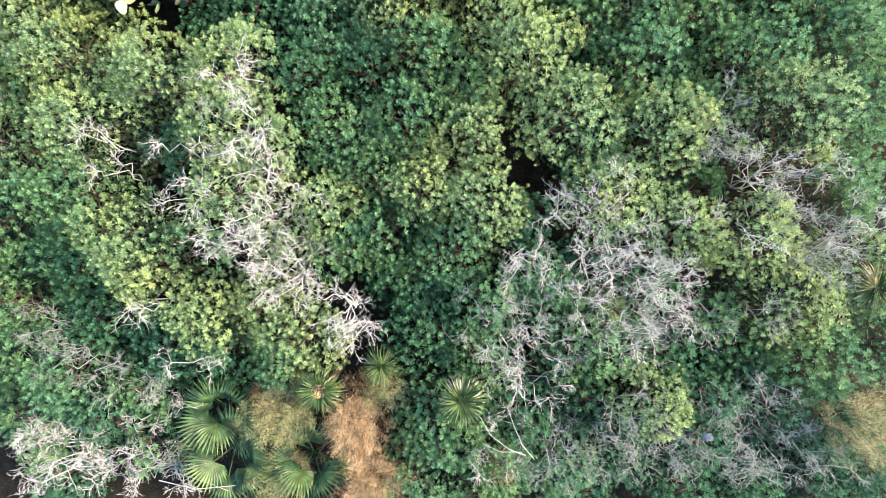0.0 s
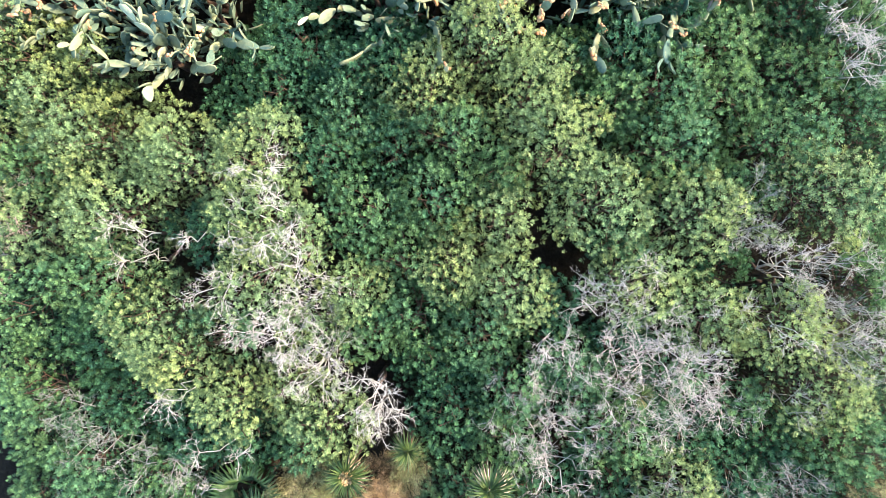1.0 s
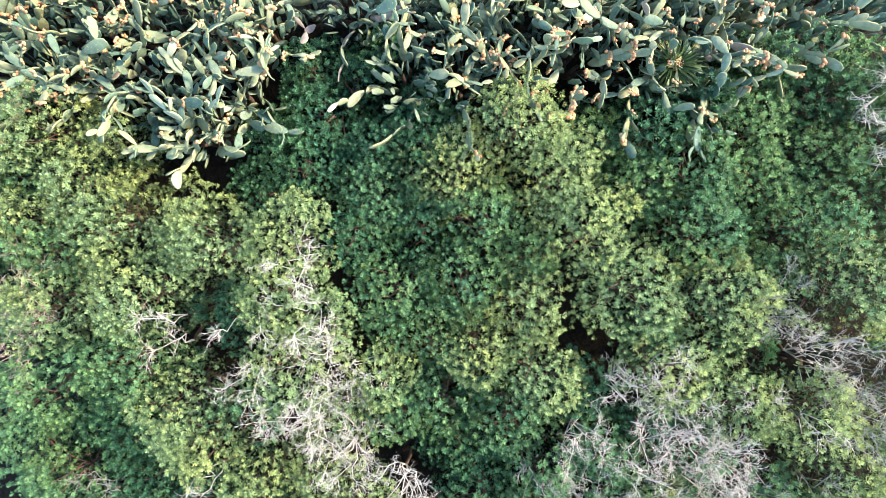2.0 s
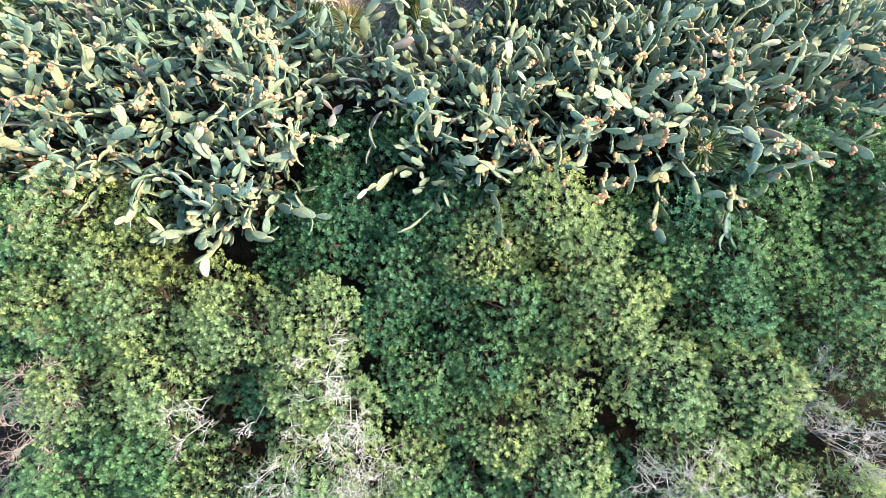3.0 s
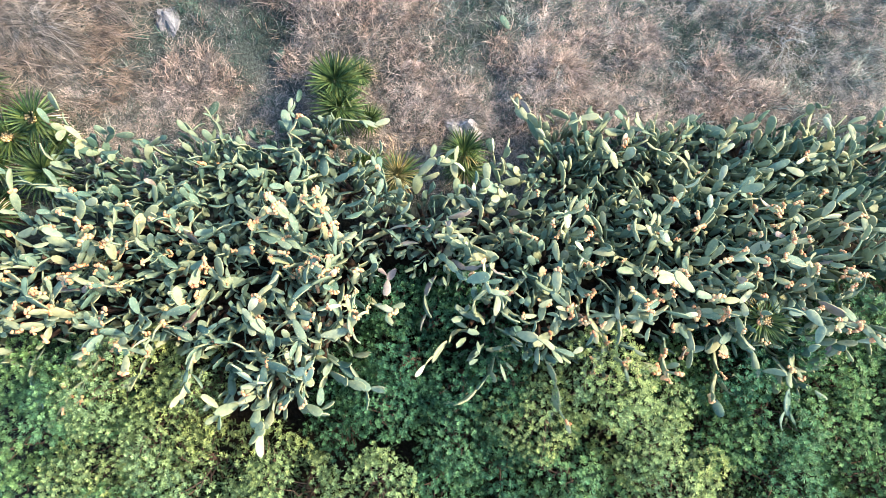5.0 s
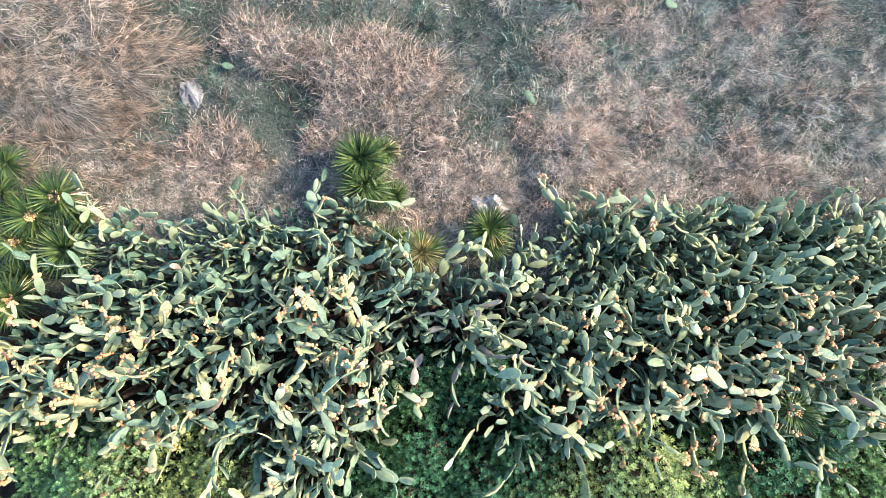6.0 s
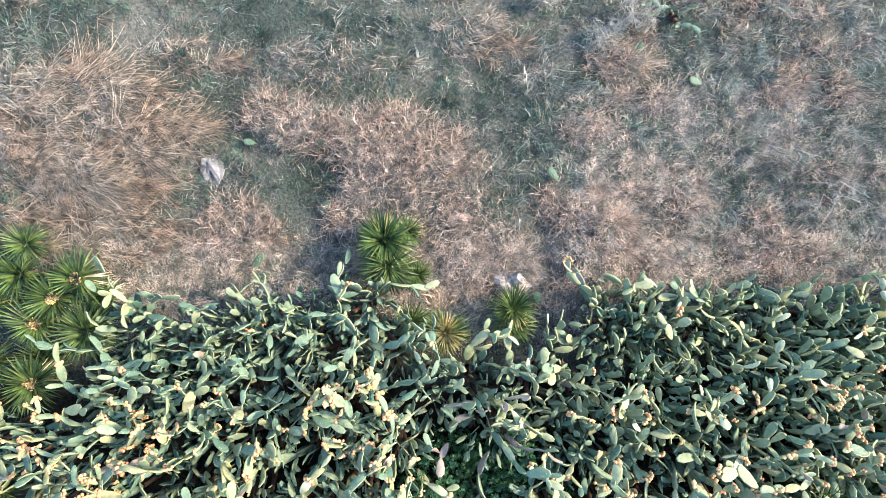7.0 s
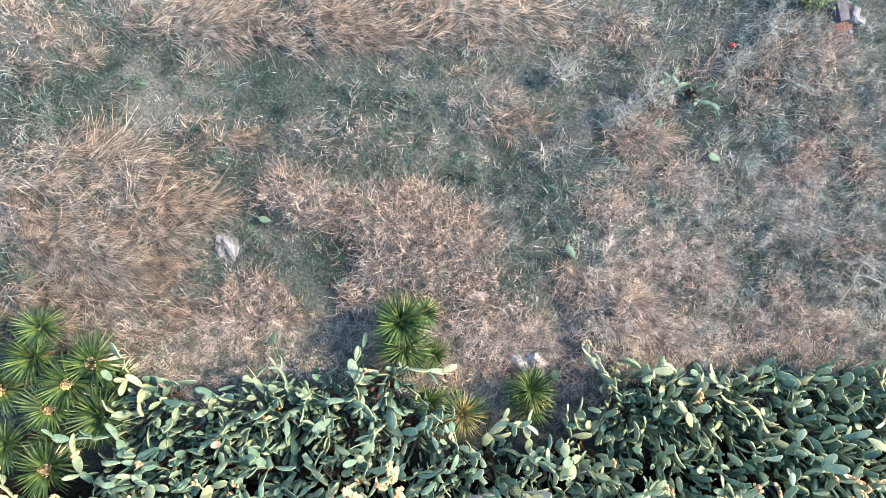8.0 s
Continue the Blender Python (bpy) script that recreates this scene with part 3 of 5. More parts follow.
SHRUBS_RIM = [(4.7, 2.8, 1.85, 0.45, 0.0), (4.75, 4.0, 1.8, 0.4, -0.2), (5.3, 2.0, 1.9, 0.5, 0.2), (5.4, 3.3, 1.75, 0.45, 0.0), (-5.95, -0.35, 1.7, 0.5, 0.1), (-6.1, 0.35, 1.7, 0.45, 0.3), (-5.9, -1.1, 1.6, 0.5, 0.0)]
THICKET = SHRUBS_RIM + SHRUBS_WEST + SHRUBS_WEST_LOW + SHRUBS_MIDDLE + SHRUBS_EAST + SHRUBS_EAST_LOW + SHRUBS_NORTH + SHRUBS_NORTH_EDGE + SHRUBS_SOUTH
THICKET = [(x, y, z, r, tint + 0.08 * (x > 1.5 and y > 2.2)) for x, y, z, r, tint in THICKET]
grown = [shoots(*row, 100 + n) for n, row in enumerate(THICKET)]
for n, row in enumerate(THICKET):
    shrub(row, 100 + n, *grown[n])


# ---- dead shrubs ----
def canopy(x, y):
    """The height of the thicket's upper side round a place."""
    i, j = roof_cell(np.array([[x, y]]))
    near = ROOF[max(0, i[0] - 4):i[0] + 5, max(0, j[0] - 4):j[0] + 5]
    return max(1.75 if y > -0.6 else (1.45 if y > -1.9 else 1.1), float(np.percentile(near, 80)))


def grow(rng, lines, p, d, length, rad, depth, curl, rise):
    """A twig that bends evenly one way and forks at narrow angles."""
    n = 3
    pts, bend = [np.array(p)], rng.normal(0, curl, 3)
    ways = []
    for k in range(n):
        d = unit(d + bend + rng.normal(0, curl * 0.35, 3) + np.array([0, 0, rise]))
        pts.append(pts[-1] + d * length / n)
        ways.append(d)
    lines.append((np.array(pts), np.linspace(rad, rad * 0.55, n + 1)))
    if depth > 0:
        for k in range(rng.randint(3, 5)):
            q = rng.randint(1, n + 1)
            side = unit(ways[q - 1] + rng.normal(0, 0.42, 3))
            grow(rng, lines, pts[q], side, length * rng.uniform(0.55, 0.8), rad * 0.74, depth - 1, curl, rise)


def dead_shrub(x, y, top, rx, ry, seed, material=TWIG, stems=7, lean=(0, 0), label="bleached bare twigs of a dead shrub"):
    """Bare stems that fan out under the top and fork three times."""
    rng = np.random.RandomState(seed)
    g = float(height(np.array(x), np.array(y)))
    ob = thing("dead_shrub", (x, y, g), label, "dead shrub", "dead shrubs of the thicket")
    base = [bent_line(rng, (0, 0, 0), (rng.normal(0, 0.05), rng.normal(0, 0.05), top * 0.5 - g), min(0.03, top * 0.015), min(0.022, top * 0.01))]
    fork = base[0][0][-1]
    v, f = tubes(base, 6)
    part("trunk", mesh_np("trunk", v, f, BARK, True), ob, "dark woody stem")
    for k in range(stems):
        th = k * 6.283 / stems + rng.uniform(-0.4, 0.4)
        q = math.sqrt(rng.uniform(0.15, 1.0))
        start = np.array([math.cos(th) * rx * q + lean[0] * 0.5, math.sin(th) * ry * q + lean[1] * 0.5, top - g - rng.uniform(0.16, 0.36)])
        lines = [bent_line(rng, fork, start, 0.009, 0.0045)]
        d = unit(np.array([math.cos(th) * rx + lean[0], math.sin(th) * ry + lean[1], 0.55]))
        for m in range(4):
            grow(rng, lines, start, unit(d + rng.normal(0, 0.38, 3)), rng.uniform(0.12, 0.21), 0.0031, 2, 0.32, 0.02)
        v, f = tubes(lines, 3)
        part("limb", mesh_np("limb", v, f, material, True), ob)
    return ob


DEAD_BLEACHED = [
    (-2.46, 1.95, 0.22, 0.32, 4), (-2.34, 1.43, 0.29, 0.38, 6), (-2.21, 1.07, 0.26, 0.26, 5), (-3.02, 1.35, 0.26, 0.19, 2), (-2.97, 0.73, 0.32, 0.22, 4), (-2.26, 0.46, 0.22, 0.22, 6), (-2.69, 0.18, 0.38, 0.19, 6), (-2.3, 0.07, 0.38, 0.29, 8),
    (-2.04, -0.25, 0.38, 0.29, 7), (-1.34, -0.59, 0.3, 0.26, 7), (-1.31, -0.91, 0.26, 0.2, 5), (-1.73, 0.74, 0.22, 0.16, 3), (-4.04, 1.4, 0.13, 0.22, 2), (0.85, -0.15, 0.29, 0.22, 6), (0.58, -0.94, 0.32, 0.32, 5), (0.89, -1.14, 0.32, 0.29, 7),
    (0.89, -1.59, 0.38, 0.19, 7), (1.38, -0.54, 0.22, 0.19, 4), (1.31, 0.51, 0.32, 0.22, 5), (1.72, 0.69, 0.29, 0.26, 4), (1.94, 0.24, 0.38, 0.26, 7),
]
DEAD_BLEACHED_MORE = [
    (1.61, -0.07, 0.38, 0.26, 6), (2.05, -0.2, 0.38, 0.29, 8), (2.46, -0.34, 0.32, 0.22, 9), (2.04, -0.68, 0.38, 0.26, 8), (2.48, -0.69, 0.29, 0.19, 7), (1.97, -1.03, 0.32, 0.22, 7), (2.98, -0.92, 0.32, 0.14, 5), (2.76, 0.35, 0.22, 0.22, 2),
    (3.59, 0.84, 0.29, 0.22, 7), (3.38, 0.09, 0.16, 0.16, 2), (4.27, 0.86, 0.26, 0.16, 4), (4.64, 0.31, 0.22, 0.19, 6), (4.38, -0.03, 0.16, 0.13, 3), (0.37, -2.58, 0.26, 0.19, 3), (0.58, -2.11, 0.19, 0.16, 2), (-3.79, -1.92, 0.32, 0.16, 4),
    (-4.15, -2.52, 0.38, 0.22, 6), (-3.81, -2.76, 0.38, 0.13, 6), (-3.1, -1.2, 0.26, 0.16, 2), (-3.61, -0.55, 0.19, 0.16, 2), (4.45, 3.75, 0.3, 0.42, 9), (4.5, 3.2, 0.25, 0.3, 7),
]
DEAD_GREY = [
    (-1.88, 0.07, 0.26, 0.38, 6), (0.78, -0.56, 0.32, 0.26, 6), (0.46, -1.38, 0.22, 0.22, 3), (0.2, -0.74, 0.22, 0.32, 3), (2.29, -1.19, 0.26, 0.19, 5), (1.47, -1.02, 0.22, 0.26, 3), (3.1, 1.55, 0.16, 0.26, 4), (3.15, 1.23, 0.22, 0.19, 5),
    (3.77, 0.52, 0.22, 0.26, 5), (4.01, 0.2, 0.26, 0.29, 7), (4.16, -0.24, 0.19, 0.19, 4), (3.68, -0.74, 0.22, 0.16, 3), (2.01, -1.84, 0.26, 0.19, 4), (2.17, -2.2, 0.32, 0.22, 6), (1.57, -2.33, 0.32, 0.22, 6), (1.04, -2.39, 0.32, 0.22, 4),
    (1.17, -2.72, 0.38, 0.16, 6), (1.89, -2.66, 0.38, 0.19, 6), (2.55, -2.54, 0.38, 0.22, 7), (3.21, -2.35, 0.38, 0.22, 7), (3.16, -1.85, 0.32, 0.16, 4), (3.14, -2.74, 0.45, 0.16, 7), (3.88, -2.03, 0.35, 0.19, 5), (3.8, -2.49, 0.38, 0.22, 6),
    (4.39, -2.43, 0.38, 0.22, 6), (3.86, -2.82, 0.38, 0.13, 5), (4.64, -2.76, 0.32, 0.16, 5), (3.75, -1.7, 0.26, 0.13, 3), (-4.47, -1.3, 0.32, 0.22, 4), (-3.99, -1.58, 0.38, 0.19, 5), (-5.13, -0.75, 0.22, 0.26, 5), (-4.87, -1.17, 0.26, 0.19, 3),
    (-3.6, -2.46, 0.26, 0.19, 4),
]
DEAD_DRY = [
    (-4.01, 1.08, 0.13, 0.19, 2), (-5.23, -2.1, 0.38, 0.16, 7), (-4.9, -2.38, 0.45, 0.22, 9), (-5.11, -2.68, 0.51, 0.16, 9),
]
for n, (x, y, rx, ry, stems) in enumerate(DEAD_BLEACHED + DEAD_BLEACHED_MORE):
    dead_shrub(x, y, canopy(x, y) + (0.28 if x < 0 else 0.2), rx, ry, 400 + n, TWIG, stems)
for n, (x, y, rx, ry, stems) in enumerate(DEAD_GREY):
    dead_shrub(x, y, canopy(x, y) + 0.18, rx, ry, 600 + n, TWIG_GREY, stems, label="grey bare twigs of a dead shrub")
for n, (x, y, rx, ry, stems) in enumerate(DEAD_DRY):
    dead_shrub(x, y, canopy(x, y) + 0.22, rx, ry, 700 + n, TWIG, stems, label="bleached bare twigs of a dead shrub")
for n, (x, y, z, a, b) in enumerate([(-6.0, 1.65, 1.7, 0.45, 0.6), (-6.1, 0.9, 1.7, 0.4, 0.5)]):
    dead_shrub(x, y, z, a, b, 470 + n, TWIG_PINK, 10, label="dry pinkish bare twigs of a dead shrub")


# ---- feathery shrubs ----
def feather_shrub(x, y, top, rx, ry, material, seed, label, plumes=70):
    """Many upright plumes, each a stem set with fine hair-like sprays."""
    rng = np.random.RandomState(seed)
    g = float(height(np.array(x), np.array(y)))
    ob = thing("feathery_shrub", (x, y, g), label, "shrub", "feathery shrubs")
    lines, hp, hd = [bent_line(rng, (0, 0, 0), (0, 0, top * 0.5), 0.04, 0.03)], [], []
    for k in range(plumes):
        q, th = math.sqrt((k + 0.5) / plumes) * rng.uniform(0.75, 1.2), k * 2.39996
        tip = np.array([rx * q * math.cos(th), ry * q * math.sin(th), top - g - 0.55 * q * q * max(rx, ry) - rng.uniform(0, 0.45)])
        low = np.array([tip[0] * 0.55, tip[1] * 0.55, tip[2] - rng.uniform(0.45, 0.6)])
        pts, rad = bent_line(rng, low, tip, 0.006, 0.002, 7, 0.04)
        lines.append((pts, rad))
        m = 230
        s = rng.uniform(0.05, 1.0, m)
        at = np.stack([np.interp(s, np.linspace(0, 1, 7), pts[:, c]) for c in range(3)], 1)
        hp.append(at + rng.normal(0, 0.03, at.shape))
        hd.append(unit(tip - low) + rng.normal(0, 0.55, (m, 3)))
    hair = np.array([[-0.012, 0, 0], [0.012, 0, 0], [0.03, 0.02, 0.95], [0.0, 0.0, 1.0], [0.014, 0.02, 0.95]])
    p, d = np.concatenate(hp), np.concatenate(hd)
    v, f = scatter(hair[[0, 1, 3]] * (0.8, 0.8, 1), np.array([[0, 1, 2]]), p, d, rng.uniform(0.05, 0.11, len(p)), rng.uniform(0, 6.28, len(p)))
    part("foliage", mesh_np("foliage", v, f, material), ob)
    v, f = tubes(lines, 3)
    part("trunk", mesh_np("trunk", v, f, BARK, True), ob, "thin brown stems")
    return ob


feather_shrub(-2.25, -1.95, 1.75, 0.55, 0.48, FEATHER, 21, "olive yellow feathery shrub with fine sprays")
feather_shrub(-1.3, -2.1, 1.75, 0.42, 0.6, FEATHER_DRY, 22, "dry orange feathery shrub with fine sprays", 95)
feather_shrub(-1.15, -2.9, 1.6, 0.5, 0.5, FEATHER_DRY, 28, "dry orange feathery shrub with fine sprays", 80)
feather_shrub(-2.3, -2.85, 1.5, 0.5, 0.35, FEATHER, 23, "olive yellow feathery shrub with fine sprays", 50)
feather_shrub(-0.95, -1.7, 1.6, 0.28, 0.3, FEATHER, 27, "brownish feathery shrub with fine sprays", 30)
feather_shrub(4.9, -2.15, 2.0, 0.55, 0.6, FEATHER, 24, "olive yellow feathery shrub with fine sprays")
feather_shrub(0.55, -2.75, 1.4, 0.25, 0.3, FEATHER_DRY, 25, "dry orange feathery shrub with fine sprays", 25)
feather_shrub(-3.4, -2.4, 1.3, 0.3, 0.35, FEATHER, 26, "brownish feathery shrub with fine sprays", 25)


# ---- palms ----
def frond_mesh(name, length, width, droop, spread, material, count=7, seg=3, seed=0):
    """A split fan leaf along z on a short stalk: narrow folded segments that arch towards y."""
    rng = np.random.RandomState(seed)
    vs, fs = [], []
    for q in range(count):
        ang = (q / (count - 1) - 0.5) * spread + rng.normal(0, 0.03)
        ln = length * (1 - 0.18 * abs(ang)) * rng.uniform(0.92, 1.06)
        d, s = np.array([math.sin(ang), 0, math.cos(ang)]), np.array([math.cos(ang), 0, -math.sin(ang)])
        sag = droop * rng.uniform(0.75, 1.25)
        o = len(vs)
        for k in range(seg + 1):
            t = k / seg
            w = width * (0.35, 1.0, 0.75, 0.1)[k]
            p = np.array([0, 0, 0.13 * length]) + d * ln * (t - 0.22 * abs(sag) * t * t) + np.array([0, sag * t * t * ln, 0])
            fold = np.array([0, w * 0.45, 0])
            vs += [p - s * w - fold, p, p + s * w - fold]
        for k in range(seg):
            for c in (0, 1):
                a = o + k * 3 + c
                fs.append([a, a + 1, a + 4, a + 3])
    o = len(vs)
    vs += [np.array(p) for p in ((-0.006, 0, 0), (0.006, 0, 0), (0.006, 0, 0.16 * length), (-0.006, 0, 0.16 * length))]
    fs.append([o, o + 1, o + 2, o + 3])
    return mesh_np(name, np.array(vs), np.array(fs), material)


PALM_OLD = leafy("aged_palm_leaf", [(0.0, (0.11, 0.12, 0.045)), (0.6, (0.18, 0.18, 0.07)), (1.0, (0.32, 0.28, 0.14))], (1.0, 0.95, 0.8), 0.15, 0.6)
PALM_PALE = leafy("withered_palm_leaf", [(0.0, (0.34, 0.28, 0.2)), (1.0, (0.62, 0.54, 0.42))], (1.0, 0.95, 0.9), 0.1, 0.7)
PALM_LEAVES = [frond_mesh("frond", 0.44, 0.0145, d, sp, PALM, seed=k) for k, (d, sp) in enumerate(((0.1, 1.0), (0.25, 1.5), (0.4, 1.8)))]
OLD_LEAVES = [frond_mesh("frond", 0.38, 0.011, d, sp, PALM_OLD, seed=k + 4) for k, (d, sp) in enumerate(((0.1, 1.0), (0.3, 1.5), (0.45, 1.8)))]
PALE_LEAVES = [frond_mesh("frond", 0.38, 0.011, d, 0.9, PALM_PALE, 5, seed=k + 8) for k, d in enumerate((0.5, 0.75))]


def palm_rosette(x, y, crown, size, seed, leaves=52, bloom=False, old=0.12, pale=0, tilt=(0.0, 0.0), label="green spiky palm rosette with stiff narrow leaves"):
    """Stiff split fronds in all directions from the end of a short stem."""
    rng = np.random.RandomState(seed)
    g = float(height(np.array(x), np.array(y)))
    ob = thing("palm", (x, y, g), label, "palm", "spiky palms")
    v, f = tubes([([(0, 0, 0), (0.0, 0.01, crown * 0.5), (0, 0, crown)], (0.05, 0.045, 0.05))], 7)
    part("trunk", mesh_np("trunk", v, f, BARK, True), ob, "short fibrous brown stem")
    lean = Matrix.Translation((0, 0, crown)) @ Euler((tilt[0], tilt[1], 0)).to_matrix().to_4x4()
    count = int(leaves * 0.36)
    for k in range(count):
        s = (k + 0.5) / count
        polar = radians(10 + 85 * s ** 0.8) + rng.normal(0, 0.09)
        aged = rng.uniform() < old
        leaf = part("frond", (OLD_LEAVES if aged else PALM_LEAVES)[min(2, int(s * 3))], ob, "yellowing frond" if aged else "")
        m = lean @ Matrix.Rotation(k * 2.39996 + rng.normal(0, 0.12), 4, "Z") @ Matrix.Rotation(-polar, 4, "X") @ Matrix.Rotation(rng.normal(0, 0.35), 4, "Z")
        leaf.matrix_basis = m @ Matrix.Scale(size * rng.uniform(0.85, 1.12), 4)
    for k in range(pale // 2):
        leaf = part("frond", PALE_LEAVES[k % 2], ob, "withered pale frond")
        leaf.matrix_basis = lean @ Matrix.Rotation(rng.uniform(0, 6.28), 4, "Z") @ Matrix.Rotation(-radians(rng.uniform(78, 100)), 4, "X") @ Matrix.Scale(size * rng.uniform(0.8, 1.1), 4)
    if bloom:
        p = unit(rng.normal(size=(150, 3))) * rng.uniform(0.3, 1.0, (150, 1)) * np.array([0.085, 0.085, 0.06]) + (0, 0, crown + 0.1)
        bead = np.array([[1, 0, 0], [0, 1, 0], [-1, 0, 0], [0, -1, 0], [0, 0, 1], [0, 0, -1]], float)
        v, f = scatter(bead, np.array([[0, 1, 4], [1, 2, 4], [2, 3, 4], [3, 0, 4], [1, 0, 5], [2, 1, 5], [3, 2, 5], [0, 3, 5]]), p, rng.normal(size=p.shape), rng.uniform(0.012, 0.019, 150), rng.uniform(0, 6, 150))
        part("bloom", mesh_np("bloom", v, f, BLOOM), ob, "yellow orange flower cluster")
    return ob


WEST_PALMS = [(-7.18, 7.0, 0.55, 0.95, True), (-7.45, 6.75, 0.6, 0.95, True), (-7.7, 6.42, 0.6, 0.95, True), (-7.07, 6.31, 0.55, 1.05, False), (-7.71, 5.66, 0.65, 1.0, True), (-7.95, 7.05, 0.5, 1.0, False), (-8.35, 6.65, 0.55, 0.9, True), (-8.35, 5.9, 0.5, 0.95, False), (-7.85, 7.45, 0.4, 0.75, False), (-7.0, 6.75, 0.3, 0.7, False), (-7.75, 5.95, 0.4, 0.9, False), (-8.75, 7.3, 0.45, 0.9, False), (-8.0, 4.4, 0.9, 0.9, False)]
for n, (x, y, c, s, bl) in enumerate(WEST_PALMS):
    palm_rosette(x, y, c, s, 500 + n, 44, bl, 0.0, 3, label="green spiky palm rosette with yellow flower cluster" if bl else "green spiky palm rosette with stiff narrow leaves")
palm_rosette(-3.2, 7.5, 0.36, 1.0, 530, 70, label="dark green spiky palm rosette in dry grass")
palm_rosette(-3.16, 7.16, 0.3, 0.95, 531, 56, label="dark green spiky palm rosette in dry grass")
palm_rosette(-2.78, 7.02, 0.2, 0.6, 532, 40, label="small green spiky palm in dry grass")
palm_rosette(-2.9, 7.62, 0.3, 0.6, 543, 40, False, 0.3, 2, label="small green spiky palm with yellowing leaves in dry grass")
palm_rosette(-1.5, 6.55, 0.35, 0.85, 533, 60, False, 0.1, 0, (-0.5, 0.0), "bright green palm tuft beside a pale rock")
palm_rosette(-1.5, 6.35, 0.3, 0.8, 534, 45, False, 0.15, 2, (-0.4, 0.1), "bright green palm tuft beside a pale rock")
palm_rosette(-2.4, 6.25, 0.35, 0.9, 535, 50, False, 0.75, 6, label="yellowing spiky palm with withered leaves")
palm_rosette(-2.85, 6.4, 0.3, 0.75, 536, 36, False, 0.3, 3, label="green spiky palm with withered leaves")
palm_rosette(-1.68, -1.6, 1.5, 0.75, 537, 46, True, 0.2, 9, label="spiky palm with orange heart and withered leaves")
palm_rosette(0.02, -1.7, 1.75, 0.75, 538, 46, False, 0.15, 12, label="pale green spiky palm with withered lower leaves")
palm_rosette(4.9, -0.5, 1.6, 0.8, 539, 40, False, 0.15, 4)
palm_rosette(2.05, 4.35, 1.3, 0.9, 540, 46, True, 0.1, 2, label="dark green spiky palm under the cactus hedge")
palm_rosette(1.85, -0.7, 1.5, 0.5, 541, 34, False, 0.1, 0, label="small dark green palm between shrubs")
palm_rosette(-0.95, -1.35, 1.4, 0.6, 542, 34, False, 0.1, 2, label="small dark green palm between shrubs")


def fan_palm(x, y, z, seed, label="green fan palm with broad split leaves"):
    """Split fans on stalks."""
    rng = np.random.RandomState(seed)
    g = float(height(np.array(x), np.array(y)))
    ob = thing("fan_palm", (x, y, g), label, "palm", "fan palms")
    v, f = tubes([([(0, 0, 0), (0.01, 0, z * 0.3), (0, 0, z * 0.6)], (0.08, 0.075, 0.07))], 8)
    part("trunk", mesh_np("trunk", v, f, BARK, True), ob, "thick fibrous brown stem")
    for k in range(7):
        yaw, pol = k * 6.283 / 7 + rng.uniform(-0.4, 0.4), radians(rng.uniform(18, 78))
        base = Matrix.Translation((0, 0, z * 0.58)) @ Matrix.Rotation(yaw, 4, "Z") @ Matrix.Rotation(-pol, 4, "X")
        stalk_len = rng.uniform(0.3, 0.45)
        pv, pf = tubes([([(0, 0, 0), (0, -0.01, stalk_len * 0.5), (0, 0, stalk_len)], (0.012, 0.01, 0.008))], 4)
        pieces = []
        for q in range(26):
            ang = (q / 25 - 0.5) * radians(230)
            ln = 0.42 * (1 - 0.35 * abs(ang / 2.0) ** 2) * rng.uniform(0.92, 1.05)
            d, s = np.array([math.sin(ang), 0, math.cos(ang)]), np.array([math.cos(ang), 0, -math.sin(ang)])
            w = 0.021
            o = np.array([0, 0, stalk_len])
            fold = np.array([0, -0.012, 0])
            sag = np.array([0, 0.06 + 0.05 * rng.uniform(), 0])
            pts = np.array([o, o + d * ln * 0.55 - s * w + fold, o + d * ln * 0.55 - fold, o + d * ln * 0.55 + s * w + fold, o + d * ln + sag])
            pieces.append((pts, np.array([[0, 1, 2, 2], [0, 2, 3, 3], [1, 4, 2, 2], [2, 4, 3, 3]])[:, :3]))
        v, f = joined(pieces)
        stalk = part("stalk", mesh_np("stalk", pv, pf, FAN, True), ob)
        stalk.matrix_basis = base
        part("fan", mesh_np("fan", v, f, FAN), stalk)
    return ob


fan_palm(-3.0, -1.95, 1.5, 61)
fan_palm(-2.95, -2.45, 1.45, 62)
fan_palm(-1.95, -2.6, 1.2, 63, "small fan palm with broad split leaves")


